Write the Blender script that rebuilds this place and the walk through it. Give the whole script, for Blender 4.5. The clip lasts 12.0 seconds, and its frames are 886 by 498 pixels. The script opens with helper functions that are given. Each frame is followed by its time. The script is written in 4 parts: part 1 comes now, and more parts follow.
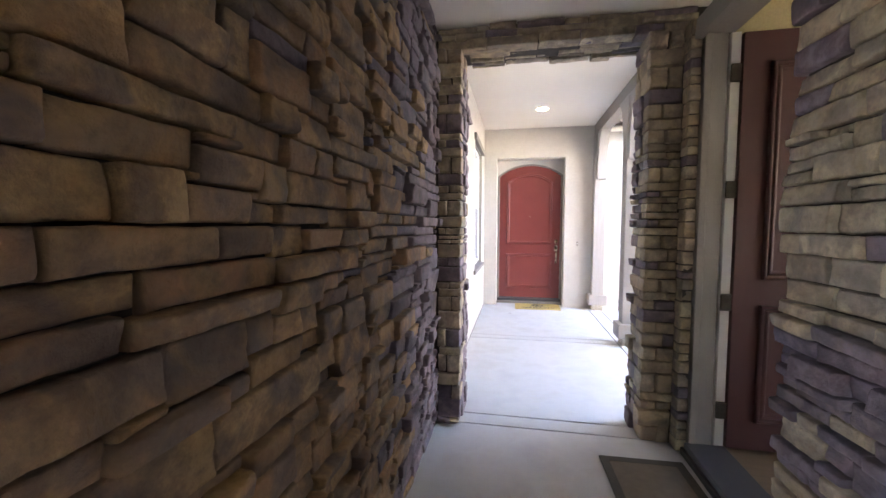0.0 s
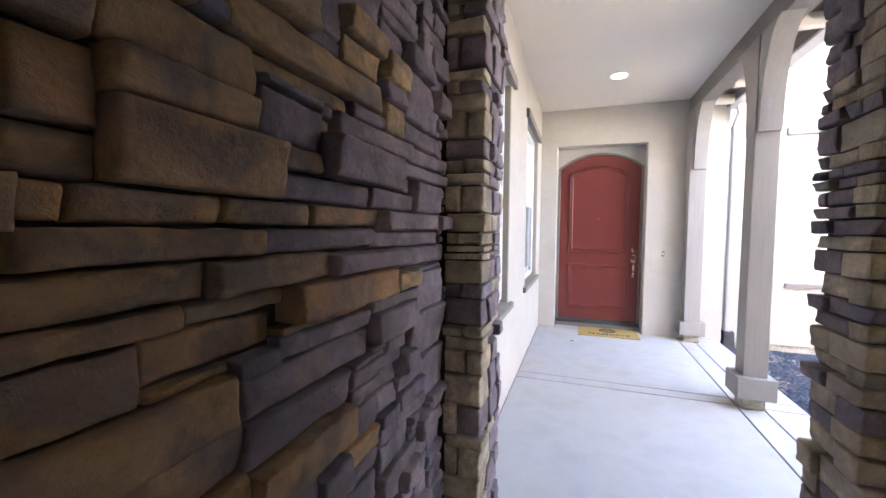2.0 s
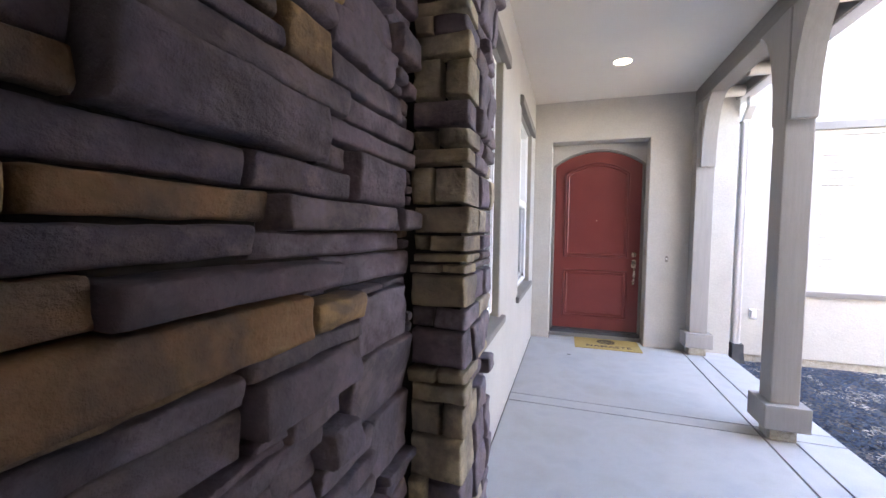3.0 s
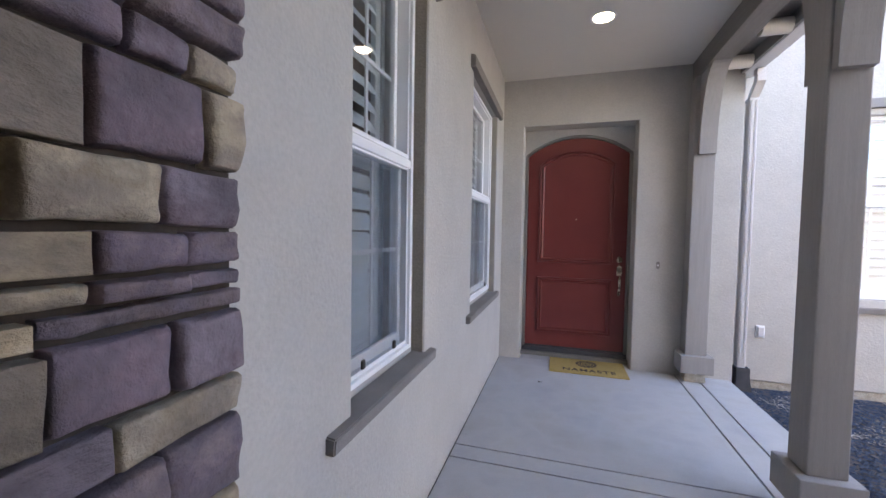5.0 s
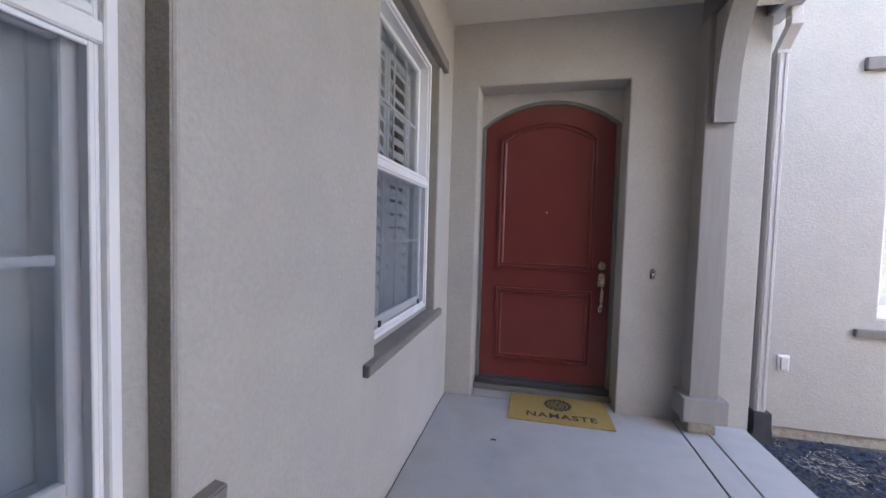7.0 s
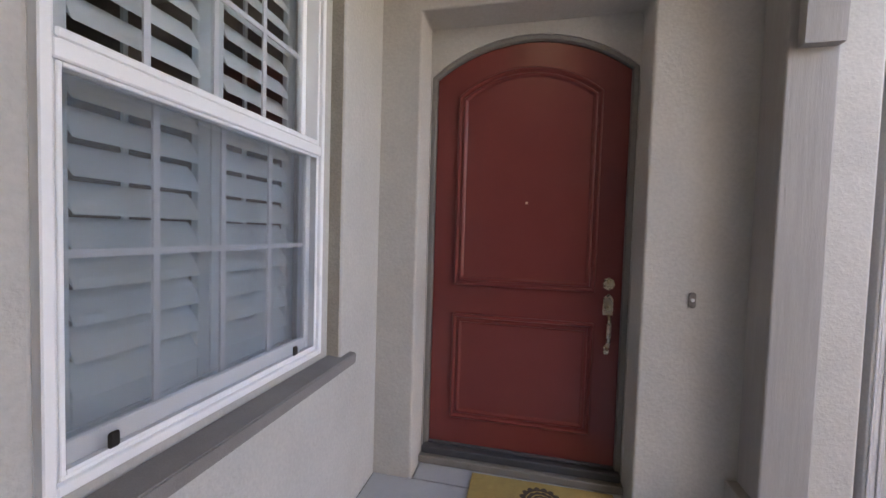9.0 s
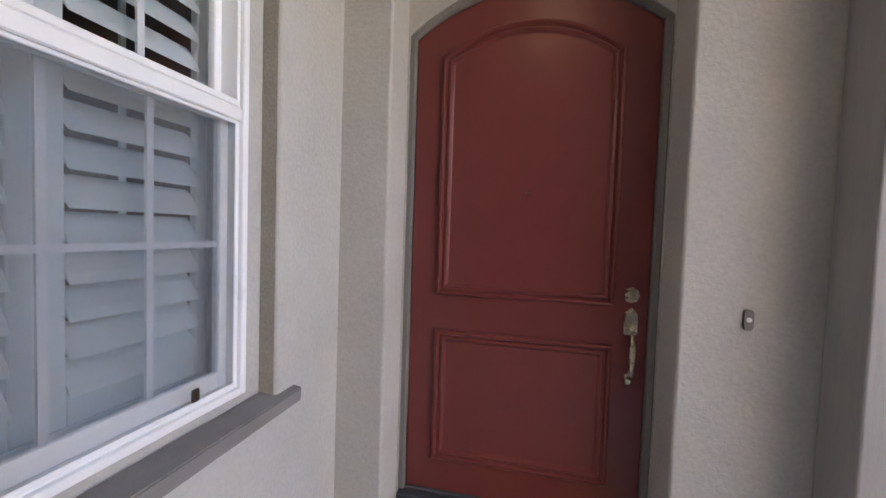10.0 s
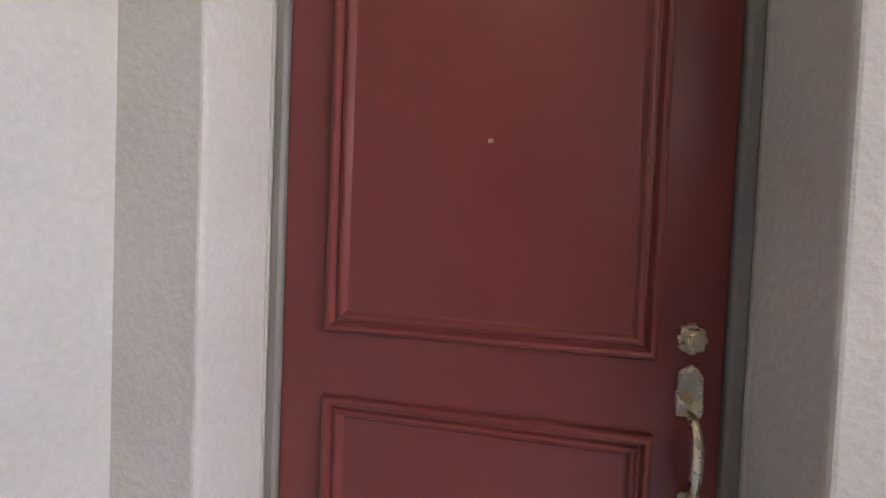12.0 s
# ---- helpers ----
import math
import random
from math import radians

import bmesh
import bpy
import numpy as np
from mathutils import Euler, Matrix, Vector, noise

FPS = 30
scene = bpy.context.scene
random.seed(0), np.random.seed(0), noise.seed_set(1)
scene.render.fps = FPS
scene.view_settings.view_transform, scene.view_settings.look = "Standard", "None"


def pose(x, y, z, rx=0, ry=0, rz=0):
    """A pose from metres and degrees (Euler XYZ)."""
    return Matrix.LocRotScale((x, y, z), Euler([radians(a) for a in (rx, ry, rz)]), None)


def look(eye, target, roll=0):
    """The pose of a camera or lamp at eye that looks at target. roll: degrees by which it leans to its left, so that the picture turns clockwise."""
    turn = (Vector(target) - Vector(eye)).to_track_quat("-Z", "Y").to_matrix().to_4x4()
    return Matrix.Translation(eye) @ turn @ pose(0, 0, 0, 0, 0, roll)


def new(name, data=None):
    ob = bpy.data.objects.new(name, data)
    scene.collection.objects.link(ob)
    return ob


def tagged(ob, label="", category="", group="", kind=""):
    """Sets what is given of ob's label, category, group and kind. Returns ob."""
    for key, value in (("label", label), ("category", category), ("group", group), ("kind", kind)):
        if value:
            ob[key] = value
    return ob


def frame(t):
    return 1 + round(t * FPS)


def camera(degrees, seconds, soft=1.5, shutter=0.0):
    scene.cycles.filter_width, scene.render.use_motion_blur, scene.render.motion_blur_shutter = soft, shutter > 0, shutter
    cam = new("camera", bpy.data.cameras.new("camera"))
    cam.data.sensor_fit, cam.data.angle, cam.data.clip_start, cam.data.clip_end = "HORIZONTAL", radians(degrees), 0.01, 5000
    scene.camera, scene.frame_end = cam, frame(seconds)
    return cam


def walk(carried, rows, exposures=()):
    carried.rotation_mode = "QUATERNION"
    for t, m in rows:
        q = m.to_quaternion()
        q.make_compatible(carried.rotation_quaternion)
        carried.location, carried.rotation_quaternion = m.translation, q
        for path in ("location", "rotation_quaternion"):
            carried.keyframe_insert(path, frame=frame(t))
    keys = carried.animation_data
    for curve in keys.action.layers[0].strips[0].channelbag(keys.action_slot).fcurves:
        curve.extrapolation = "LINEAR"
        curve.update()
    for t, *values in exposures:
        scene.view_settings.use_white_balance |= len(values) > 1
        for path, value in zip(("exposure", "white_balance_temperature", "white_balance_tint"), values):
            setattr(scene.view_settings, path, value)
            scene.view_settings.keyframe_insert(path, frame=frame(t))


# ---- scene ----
cam = camera(97.6, 12.0)
PATH = [
    (0, (-0.261, 1.216, 1.409), (-0.63, 3.178, 1.288), 0.1),
    (0.5, (-0.288, 1.507, 1.401), (-0.855, 3.42, 1.274), -0.0),
    (1, (-0.29, 1.807, 1.404), (-0.926, 3.699, 1.289), -0.0),
    (1.5, (-0.258, 2.111, 1.414), (-0.915, 3.997, 1.301), 0.2),
    (2, (-0.276, 2.364, 1.41), (-0.939, 4.248, 1.304), 0.5),
    (2.5, (-0.342, 2.624, 1.419), (-0.971, 4.52, 1.318), 0.7),
    (3, (-0.369, 2.836, 1.404), (-0.984, 4.736, 1.31), 0.8),
    (3.5, (-0.343, 3.088, 1.396), (-0.942, 4.994, 1.305), 1.1),
    (3.7, (-0.341, 3.183, 1.392), (-0.915, 5.097, 1.309), 1.1),
    (5.3, (-0.15, 3.927, 1.398), (-0.727, 5.84, 1.313), 0.9),
    (5.5, (-0.133, 4.049, 1.411), (-0.682, 5.97, 1.317), 1.2),
    (6, (-0.121, 4.312, 1.404), (-0.642, 6.24, 1.308), 1.5),
    (6.5, (-0.154, 4.632, 1.402), (-0.632, 6.571, 1.306), 1.6),
    (7, (-0.129, 4.935, 1.384), (-0.578, 6.882, 1.291), 1.6),
    (7.2, (-0.088, 5.073, 1.384), (-0.535, 7.021, 1.293), 1.5),
    (8.8, (0.007, 5.977, 1.38), (-0.444, 7.924, 1.3), 1.5),
    (9, (0.015, 6.103, 1.382), (-0.427, 8.051, 1.3), 1.7),
    (9.5, (0.038, 6.337, 1.376), (-0.428, 8.28, 1.288), 1.9),
    (10, (0.012, 6.573, 1.373), (-0.436, 8.52, 1.288), 1.9),
    (10.5, (-0.021, 6.785, 1.386), (-0.415, 8.743, 1.265), 2.0),
    (11, (0.055, 7.018, 1.334), (-0.355, 8.975, 1.295), 2.3),
    (11.5, (0.09, 7.224, 1.325), (-0.341, 9.176, 1.272), 2.5),
    (12, (0.056, 7.444, 1.327), (-0.324, 9.407, 1.276), 2.3),
]
# exposure and white balance along the walk: (seconds, stops, kelvin, tint)
EXPOSURE = [(0, 5.78, 7550, 15), (1.0, 5.75, 7450, 15), (1.5, 5.6, 7400, 15), (2.5, 5.15, 7100, 15), (3.7, 4.6, 6950, 15), (5.3, 3.93, 6850, 16),
            (7.2, 3.83, 6950, 17), (9.5, 3.97, 7750, 17), (12, 4.5, 7800, 17)]
walk(cam, [(t, look(eye, target, roll)) for t, eye, target, roll in PATH], EXPOSURE)

# ---- world, sun ----
SUN_EL, SUN_AZ = radians(58), radians(300)          # azimuth clockwise from +y
world = bpy.data.worlds.new("sky")
scene.world = world
world.use_nodes = True
wn = world.node_tree.nodes
sky = wn.new("ShaderNodeTexSky")
sky.sky_type, sky.sun_disc = "NISHITA", False
sky.sun_elevation, sky.sun_rotation = SUN_EL, SUN_AZ
world.node_tree.links.new(sky.outputs[0], wn["Background"].inputs[0])
wn["Background"].inputs[1].default_value = 0.15
sun = new("sun", bpy.data.lights.new("sun", "SUN"))
sun.data.energy, sun.data.angle, sun.data.color = 4.6, radians(0.5), (1.0, 0.93, 0.84)
sun_dir = Vector((math.sin(SUN_AZ) * math.cos(SUN_EL), math.cos(SUN_AZ) * math.cos(SUN_EL), math.sin(SUN_EL)))
sun.matrix_world = look(sun_dir * 30, (0, 0, 0))


# ---- materials ----
def material(name, colours, rough=0.7, scale=3.0, fine=60.0, bump=0.1, fine_bump=0.0, metal=0.0, stretch=(1, 1, 1), per_object=0.0,
             speck=None, world_space=True, rough_var=0.08, distance=0.01, coat=0.0, island=False, detail=5, mottle=0.16, tone=None, patch=None):
    """colours: two or more colours mixed by a coarse noise; fine: grain per metre; per_object: share of the colour set by the object."""
    m = bpy.data.materials.new(name)
    m.use_nodes = True
    nt = m.node_tree
    n, link = nt.nodes, nt.links.new
    bsdf = n["Principled BSDF"]
    if world_space:
        src = n.new("ShaderNodeNewGeometry").outputs["Position"]
    else:
        src = n.new("ShaderNodeTexCoord").outputs["Object"]
    mp = n.new("ShaderNodeMapping")
    mp.inputs["Scale"].default_value = stretch
    link(src, mp.inputs["Vector"])
    vec = mp.outputs[0]
    rnd = None
    if per_object:
        info = n.new("ShaderNodeObjectInfo")
        rnd = info.outputs["Random"]
        mul = n.new("ShaderNodeMath"); mul.operation = "MULTIPLY"; mul.inputs[1].default_value = 57.0
        link(rnd, mul.inputs[0])
        add = n.new("ShaderNodeVectorMath"); add.operation = "ADD"
        link(vec, add.inputs[0]); link(mul.outputs[0], add.inputs[1])
        vec = add.outputs[0]
    if island:
        rnd = n.new("ShaderNodeNewGeometry").outputs["Random Per Island"]
    coarse = n.new("ShaderNodeTexNoise")
    coarse.inputs["Scale"].default_value, coarse.inputs["Detail"].default_value = scale, detail
    coarse.inputs["Roughness"].default_value = 0.6 if detail < 6 else 0.68
    link(vec, coarse.inputs["Vector"])
    grain = n.new("ShaderNodeTexNoise")
    grain.inputs["Scale"].default_value, grain.inputs["Detail"].default_value = fine, 3
    link(vec, grain.inputs["Vector"])
    ramp = n.new("ShaderNodeValToRGB")
    els = ramp.color_ramp.elements
    k = len(colours)
    for i, c in enumerate(colours):
        pos = 0.3 + 0.4 * i / max(1, k - 1) if not rnd else i / max(1, k - 1)
        e = els[i] if i < 2 else els.new(pos)
        e.position, e.color = pos, (*c, 1)
    if rnd:
        mixf = n.new("ShaderNodeMapRange")
        mixf.inputs[1].default_value, mixf.inputs[2].default_value = 0.3, 0.7
        mixf.inputs[3].default_value, mixf.inputs[4].default_value = -mottle, mottle
        link(coarse.outputs[0], mixf.inputs[0])
        s = n.new("ShaderNodeMath"); s.operation = "ADD"
        link(rnd, s.inputs[0]); link(mixf.outputs[0], s.inputs[1])
        link(s.outputs[0], ramp.inputs[0])
    else:
        link(coarse.outputs[0], ramp.inputs[0])
    g = n.new("ShaderNodeMapRange")
    g.inputs[1].default_value, g.inputs[2].default_value = 0.3, 0.7
    g.inputs[3].default_value, g.inputs[4].default_value = (0.92, 1.06) if not speck else speck
    link(grain.outputs[0], g.inputs[0])
    mix = n.new("ShaderNodeVectorMath"); mix.operation = "SCALE"
    link(ramp.outputs[0], mix.inputs[0]); link(g.outputs[0], mix.inputs["Scale"])
    shade = mix.outputs[0]
    if patch:
        blot, wipe, over = n.new("ShaderNodeTexNoise"), n.new("ShaderNodeMapRange"), n.new("ShaderNodeMix")
        blot.inputs["Scale"].default_value, blot.inputs["Detail"].default_value, blot.inputs["Distortion"].default_value = 7.0, 4, 0.6
        shift = n.new("ShaderNodeVectorMath"); shift.operation = "ADD"; shift.inputs[1].default_value = (31.0, 7.0, 13.0)
        link(vec, shift.inputs[0]); link(shift.outputs[0], blot.inputs["Vector"])
        wipe.inputs[1].default_value, wipe.inputs[2].default_value, wipe.inputs[3].default_value, wipe.inputs[4].default_value = 0.44, 0.60, 0.0, 0.85
        over.data_type = "RGBA"
        over.inputs[7].default_value = (*patch, 1)
        link(blot.outputs[0], wipe.inputs[0]); link(wipe.outputs[0], over.inputs[0]); link(shade, over.inputs[6])
        shade = over.outputs[2]
    if tone:
        t1 = n.new("ShaderNodeMapRange")
        t1.inputs[1].default_value, t1.inputs[2].default_value = 0.3, 0.7
        t1.inputs[3].default_value, t1.inputs[4].default_value = tone
        link(coarse.outputs[0], t1.inputs[0])
        mix2 = n.new("ShaderNodeVectorMath"); mix2.operation = "SCALE"
        link(shade, mix2.inputs[0]); link(t1.outputs[0], mix2.inputs["Scale"])
        shade = mix2.outputs[0]
    link(shade, bsdf.inputs["Base Color"])
    r = n.new("ShaderNodeMapRange")
    r.inputs[1].default_value, r.inputs[2].default_value = 0.3, 0.7
    r.inputs[3].default_value, r.inputs[4].default_value = rough - rough_var, rough + rough_var
    link(coarse.outputs[0], r.inputs[0]); link(r.outputs[0], bsdf.inputs["Roughness"])
    bsdf.inputs["Metallic"].default_value = metal
    bsdf.inputs["Coat Weight"].default_value = coat
    bsdf.inputs["Coat Roughness"].default_value = 0.12
    if bump or fine_bump:
        b1 = n.new("ShaderNodeBump"); b1.inputs["Strength"].default_value = bump; b1.inputs["Distance"].default_value = distance
        b2 = n.new("ShaderNodeBump"); b2.inputs["Strength"].default_value = fine_bump; b2.inputs["Distance"].default_value = distance * 0.25
        link(coarse.outputs[0], b1.inputs["Height"]); link(grain.outputs[0], b2.inputs["Height"])
        link(b1.outputs[0], b2.inputs["Normal"]); link(b2.outputs[0], bsdf.inputs["Normal"])
    return m


STUCCO = material("stucco", [(0.411, 0.391, 0.363), (0.471, 0.451, 0.418)], 0.92, 2.6, 62, 0.45, 0.5, speck=(0.95, 1.04), distance=0.02, detail=8)
# Rough stucco of the window returns, with their shade put into the colour.
SHADED_RETURN = material("shaded_rough_stucco", [(0.30, 0.272, 0.232), (0.36, 0.33, 0.285)], 0.95, 7, 110, 0.4, 0.5, speck=(0.88, 1.06), distance=0.02)
STUCCO_CEIL = material("stucco_ceiling", [(0.66, 0.625, 0.57), (0.71, 0.675, 0.615)], 0.92, 1.2, 200, 0.05, 0.2)
FOAM_TRIM = material("stucco_trim", [(0.175, 0.16, 0.15), (0.23, 0.215, 0.205)], 0.9, 5, 260, 0.1, 0.5)
CONCRETE = material("concrete", [(0.35, 0.35, 0.36), (0.41, 0.41, 0.41), (0.375, 0.365, 0.35)], 0.72, 2.4, 160, 0.05, 0.12, speck=(0.93, 1.04))
JOINT = material("joint_shadow", [(0.05, 0.05, 0.05), (0.08, 0.075, 0.07)], 0.9, 8, 90)
ROUGH_CONCRETE = material("rough_concrete", [(0.30, 0.27, 0.22), (0.46, 0.43, 0.38)], 0.95, 25, 120, 0.8, 0.7, distance=0.02)
WARM = [(0.286, 0.171, 0.083), (0.339, 0.210, 0.099), (0.246, 0.156, 0.088), (0.310, 0.195, 0.097), (0.286, 0.158, 0.082), (0.252, 0.163, 0.088), (0.353, 0.230, 0.111)]
# Grey stones: partly their own colour, partly bluish skylight put into it.
GREY_SKYLIT = [(0.147, 0.116, 0.150), (0.171, 0.130, 0.140), (0.133, 0.106, 0.137), (0.186, 0.142, 0.144), (0.162, 0.130, 0.159), (0.154, 0.113, 0.135), (0.171, 0.142, 0.167)]
OLIVE = [(0.323, 0.264, 0.180), (0.367, 0.299, 0.202), (0.283, 0.235, 0.177), (0.343, 0.275, 0.183), (0.305, 0.260, 0.202), (0.401, 0.330, 0.229), (0.293, 0.227, 0.158)]
STONE_LOOK = dict(rough=0.82, scale=11, fine=60, bump=0.8, fine_bump=0.3, speck=(0.90, 1.08), distance=0.022, detail=7, mottle=0.22, tone=(0.60, 1.42))
STONE = [material("ledge_stone_brown", WARM, per_object=1.0, world_space=False, patch=(0.135, 0.100, 0.082), **STONE_LOOK),
         material("ledge_stone_grey_skylit", GREY_SKYLIT, per_object=1.0, world_space=False, patch=(0.100, 0.085, 0.100), **STONE_LOOK),
         material("ledge_stone_olive", OLIVE, per_object=1.0, world_space=False, patch=(0.19, 0.16, 0.135), **STONE_LOOK)]
STONE_FAR = [material("ledge_stone_brown_joined", WARM, island=True, patch=(0.135, 0.100, 0.082), **STONE_LOOK), material("ledge_stone_grey_skylit_joined", GREY_SKYLIT, island=True, patch=(0.100, 0.085, 0.100), **STONE_LOOK),
             material("ledge_stone_olive_joined", OLIVE, island=True, patch=(0.19, 0.16, 0.135), **STONE_LOOK)]
MORTAR = material("mortar_core", [(0.035, 0.03, 0.026), (0.06, 0.05, 0.045)], 0.95, 12, 90, 0.5, 0.4)
WOOD_PAINT = material("painted_timber", [(0.27, 0.254, 0.245), (0.315, 0.296, 0.286)], 0.75, 5, 60, 0.2, 0.35, stretch=(9, 9, 0.6), speck=(0.93, 1.04), distance=0.01)
# Darker than the posts: shade on the inward faces is put into this paint.
BEAM_SHADED = material("painted_beam_shaded", [(0.18, 0.165, 0.155), (0.22, 0.205, 0.19)], 0.75, 5, 60, 0.2, 0.4, stretch=(9, 0.6, 9), distance=0.01)
FRAME_PAINT = material("door_frame_paint", [(0.16, 0.15, 0.138), (0.19, 0.178, 0.163)], 0.5, 3, 120, 0.03, 0.05)
VINYL = material("white_vinyl", [(0.78, 0.78, 0.79), (0.82, 0.82, 0.82)], 0.35, 4, 150, 0.0, 0.0, speck=(0.99, 1.01))
GUTTER = material("gutter_paint", [(0.50, 0.48, 0.48), (0.56, 0.54, 0.53)], 0.4, 3, 90, 0.03, 0.03)
SHUTTER = material("shutter_paint", [(0.60, 0.655, 0.66), (0.66, 0.715, 0.72)], 0.45, 3, 100, 0.0, 0.0, speck=(0.99, 1.01))
RED = material("red_door_paint", [(0.140, 0.027, 0.024), (0.162, 0.033, 0.029)], 0.34, 2.5, 190, 0.02, 0.08, rough_var=0.02, speck=(0.96, 1.03), distance=0.004)
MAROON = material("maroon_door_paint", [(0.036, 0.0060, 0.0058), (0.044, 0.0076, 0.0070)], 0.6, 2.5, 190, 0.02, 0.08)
NICKEL = material("satin_nickel", [(0.58, 0.51, 0.38), (0.66, 0.59, 0.45)], 0.27, 20, 200, 0.0, 0.02, metal=1.0)
PEWTER = material("aged_pewter", [(0.20, 0.19, 0.18), (0.30, 0.28, 0.27)], 0.35, 30, 200, 0.05, 0.1, metal=0.9)
BRONZE = material("dark_bronze", [(0.05, 0.045, 0.04), (0.08, 0.07, 0.06)], 0.4, 20, 200, 0.0, 0.03, metal=0.8)
RUBBER = material("dark_threshold", [(0.035, 0.037, 0.045), (0.06, 0.062, 0.07)], 0.5, 12, 150, 0.05, 0.1)
COIR = material("coir", [(0.34, 0.235, 0.075), (0.42, 0.30, 0.10)], 0.97, 30, 420, 0.4, 1.0, speck=(0.75, 1.15), distance=0.01)
INK = material("mat_print", [(0.045, 0.028, 0.02), (0.075, 0.05, 0.035)], 0.95, 30, 300, 0.2, 0.6)
DARK_MAT = material("rubber_mat", [(0.035, 0.03, 0.026), (0.055, 0.048, 0.04)], 0.9, 20, 250, 0.2, 0.6)
MAT_FIELD = material("brown_mat_field", [(0.085, 0.068, 0.05), (0.12, 0.098, 0.07)], 0.95, 20, 300, 0.2, 0.8)
SOIL = material("soil", [(0.045, 0.042, 0.045), (0.085, 0.075, 0.07), (0.15, 0.13, 0.11)], 0.95, 3.0, 60, 0.8, 0.8, distance=0.03)
MULCH = material("mulch", [(0.020, 0.030, 0.055), (0.040, 0.056, 0.092), (0.026, 0.038, 0.066), (0.060, 0.075, 0.105), (0.034, 0.046, 0.074)], 0.9, 30, 90, 0.3, 0.4, island=True)
PALE_CHIPS = material("pale_chips", [(0.33, 0.30, 0.27), (0.22, 0.19, 0.16), (0.42, 0.39, 0.36)], 0.9, 30, 90, 0.3, 0.4, island=True)
ROOM = material("room_paint", [(0.42, 0.36, 0.20), (0.46, 0.40, 0.23)], 0.85, 2, 90, 0.03, 0.05)
# Dark wall colour that stands in for the dimness of the shuttered rooms.
ROOM_DARK = material("room_dimness_colour", [(0.10, 0.075, 0.06), (0.14, 0.105, 0.085)], 0.85, 1.5, 60)
WOOD_FLOOR = material("wood_floor", [(0.14, 0.09, 0.055), (0.20, 0.135, 0.085)], 0.5, 4, 60, 0.1, 0.1, stretch=(1, 8, 1))
ROOF = material("roof_tile", [(0.25, 0.13, 0.09), (0.33, 0.20, 0.14)], 0.85, 5, 60, 0.3, 0.3)
BUTTON = material("bell_button", [(0.8, 0.8, 0.78), (0.85, 0.85, 0.83)], 0.3, 8, 80)


def glass_material(name, tint=(0.93, 0.94, 0.955)):
    m = bpy.data.materials.new(name)
    m.use_nodes = True
    n, link = m.node_tree.nodes, m.node_tree.links.new
    n.remove(n["Principled BSDF"])
    out = n["Material Output"]
    clear, gloss, mix, fres = n.new("ShaderNodeBsdfTransparent"), n.new("ShaderNodeBsdfGlossy"), n.new("ShaderNodeMixShader"), n.new("ShaderNodeLayerWeight")
    clear.inputs[0].default_value = (*tint, 1)
    gloss.inputs["Roughness"].default_value = 0.02
    fres.inputs["Blend"].default_value = 0.5
    power, gain = n.new("ShaderNodeMath"), n.new("ShaderNodeMath")
    power.operation, gain.operation = "POWER", "MULTIPLY_ADD"
    power.inputs[1].default_value, gain.inputs[1].default_value, gain.inputs[2].default_value = 4.0, 0.85, 0.07
    link(fres.outputs["Facing"], power.inputs[0]); link(power.outputs[0], gain.inputs[0])
    link(gain.outputs[0], mix.inputs[0]); link(clear.outputs[0], mix.inputs[1]); link(gloss.outputs[0], mix.inputs[2])
    link(mix.outputs[0], out.inputs[0])
    return m


def screen_material(name):
    m = bpy.data.materials.new(name)
    m.use_nodes = True
    n, link = m.node_tree.nodes, m.node_tree.links.new
    n.remove(n["Principled BSDF"])
    clear, cloth, mix = n.new("ShaderNodeBsdfTransparent"), n.new("ShaderNodeBsdfDiffuse"), n.new("ShaderNodeMixShader")
    cloth.inputs[0].default_value = (0.21, 0.235, 0.27, 1)
    mix.inputs[0].default_value = 0.18
    link(clear.outputs[0], mix.inputs[1]); link(cloth.outputs[0], mix.inputs[2])
    link(mix.outputs[0], n["Material Output"].inputs[0])
    return m


def lamp_material(name, colour, strength):
    m = bpy.data.materials.new(name)
    m.use_nodes = True
    b = m.node_tree.nodes["Principled BSDF"]
    b.inputs["Emission Color"].default_value, b.inputs["Emission Strength"].default_value = (*colour, 1), strength
    b.inputs["Base Color"].default_value = (0.8, 0.8, 0.8, 1)
    return m


GLASS = glass_material("window_glass")
SCREEN = screen_material("insect_screen")
LAMP = lamp_material("lamp_lens", (1.0, 0.82, 0.56), 2.8)


# ---- mesh helpers ----
def part(name, bm, mat, parent=None, label="", smooth=False, m=None):
    """Links a bmesh as one mesh object, under a thing or a part."""
    bmesh.ops.recalc_face_normals(bm, faces=bm.faces)
    me = bpy.data.meshes.new(name)
    bm.to_mesh(me)
    bm.free()
    me.materials.append(mat)
    if smooth:
        for p in me.polygons:
            p.use_smooth = True
    ob = new(name, me)
    ob.parent = parent
    if m is not None:
        ob.matrix_basis = m
    if label:
        ob["label"] = label
    return ob


def thing(name, m, label, category, group="", kind=""):
    e = new(name)
    e.empty_display_size = 0.2
    e.matrix_basis = m
    return tagged(e, label, category, group, kind)


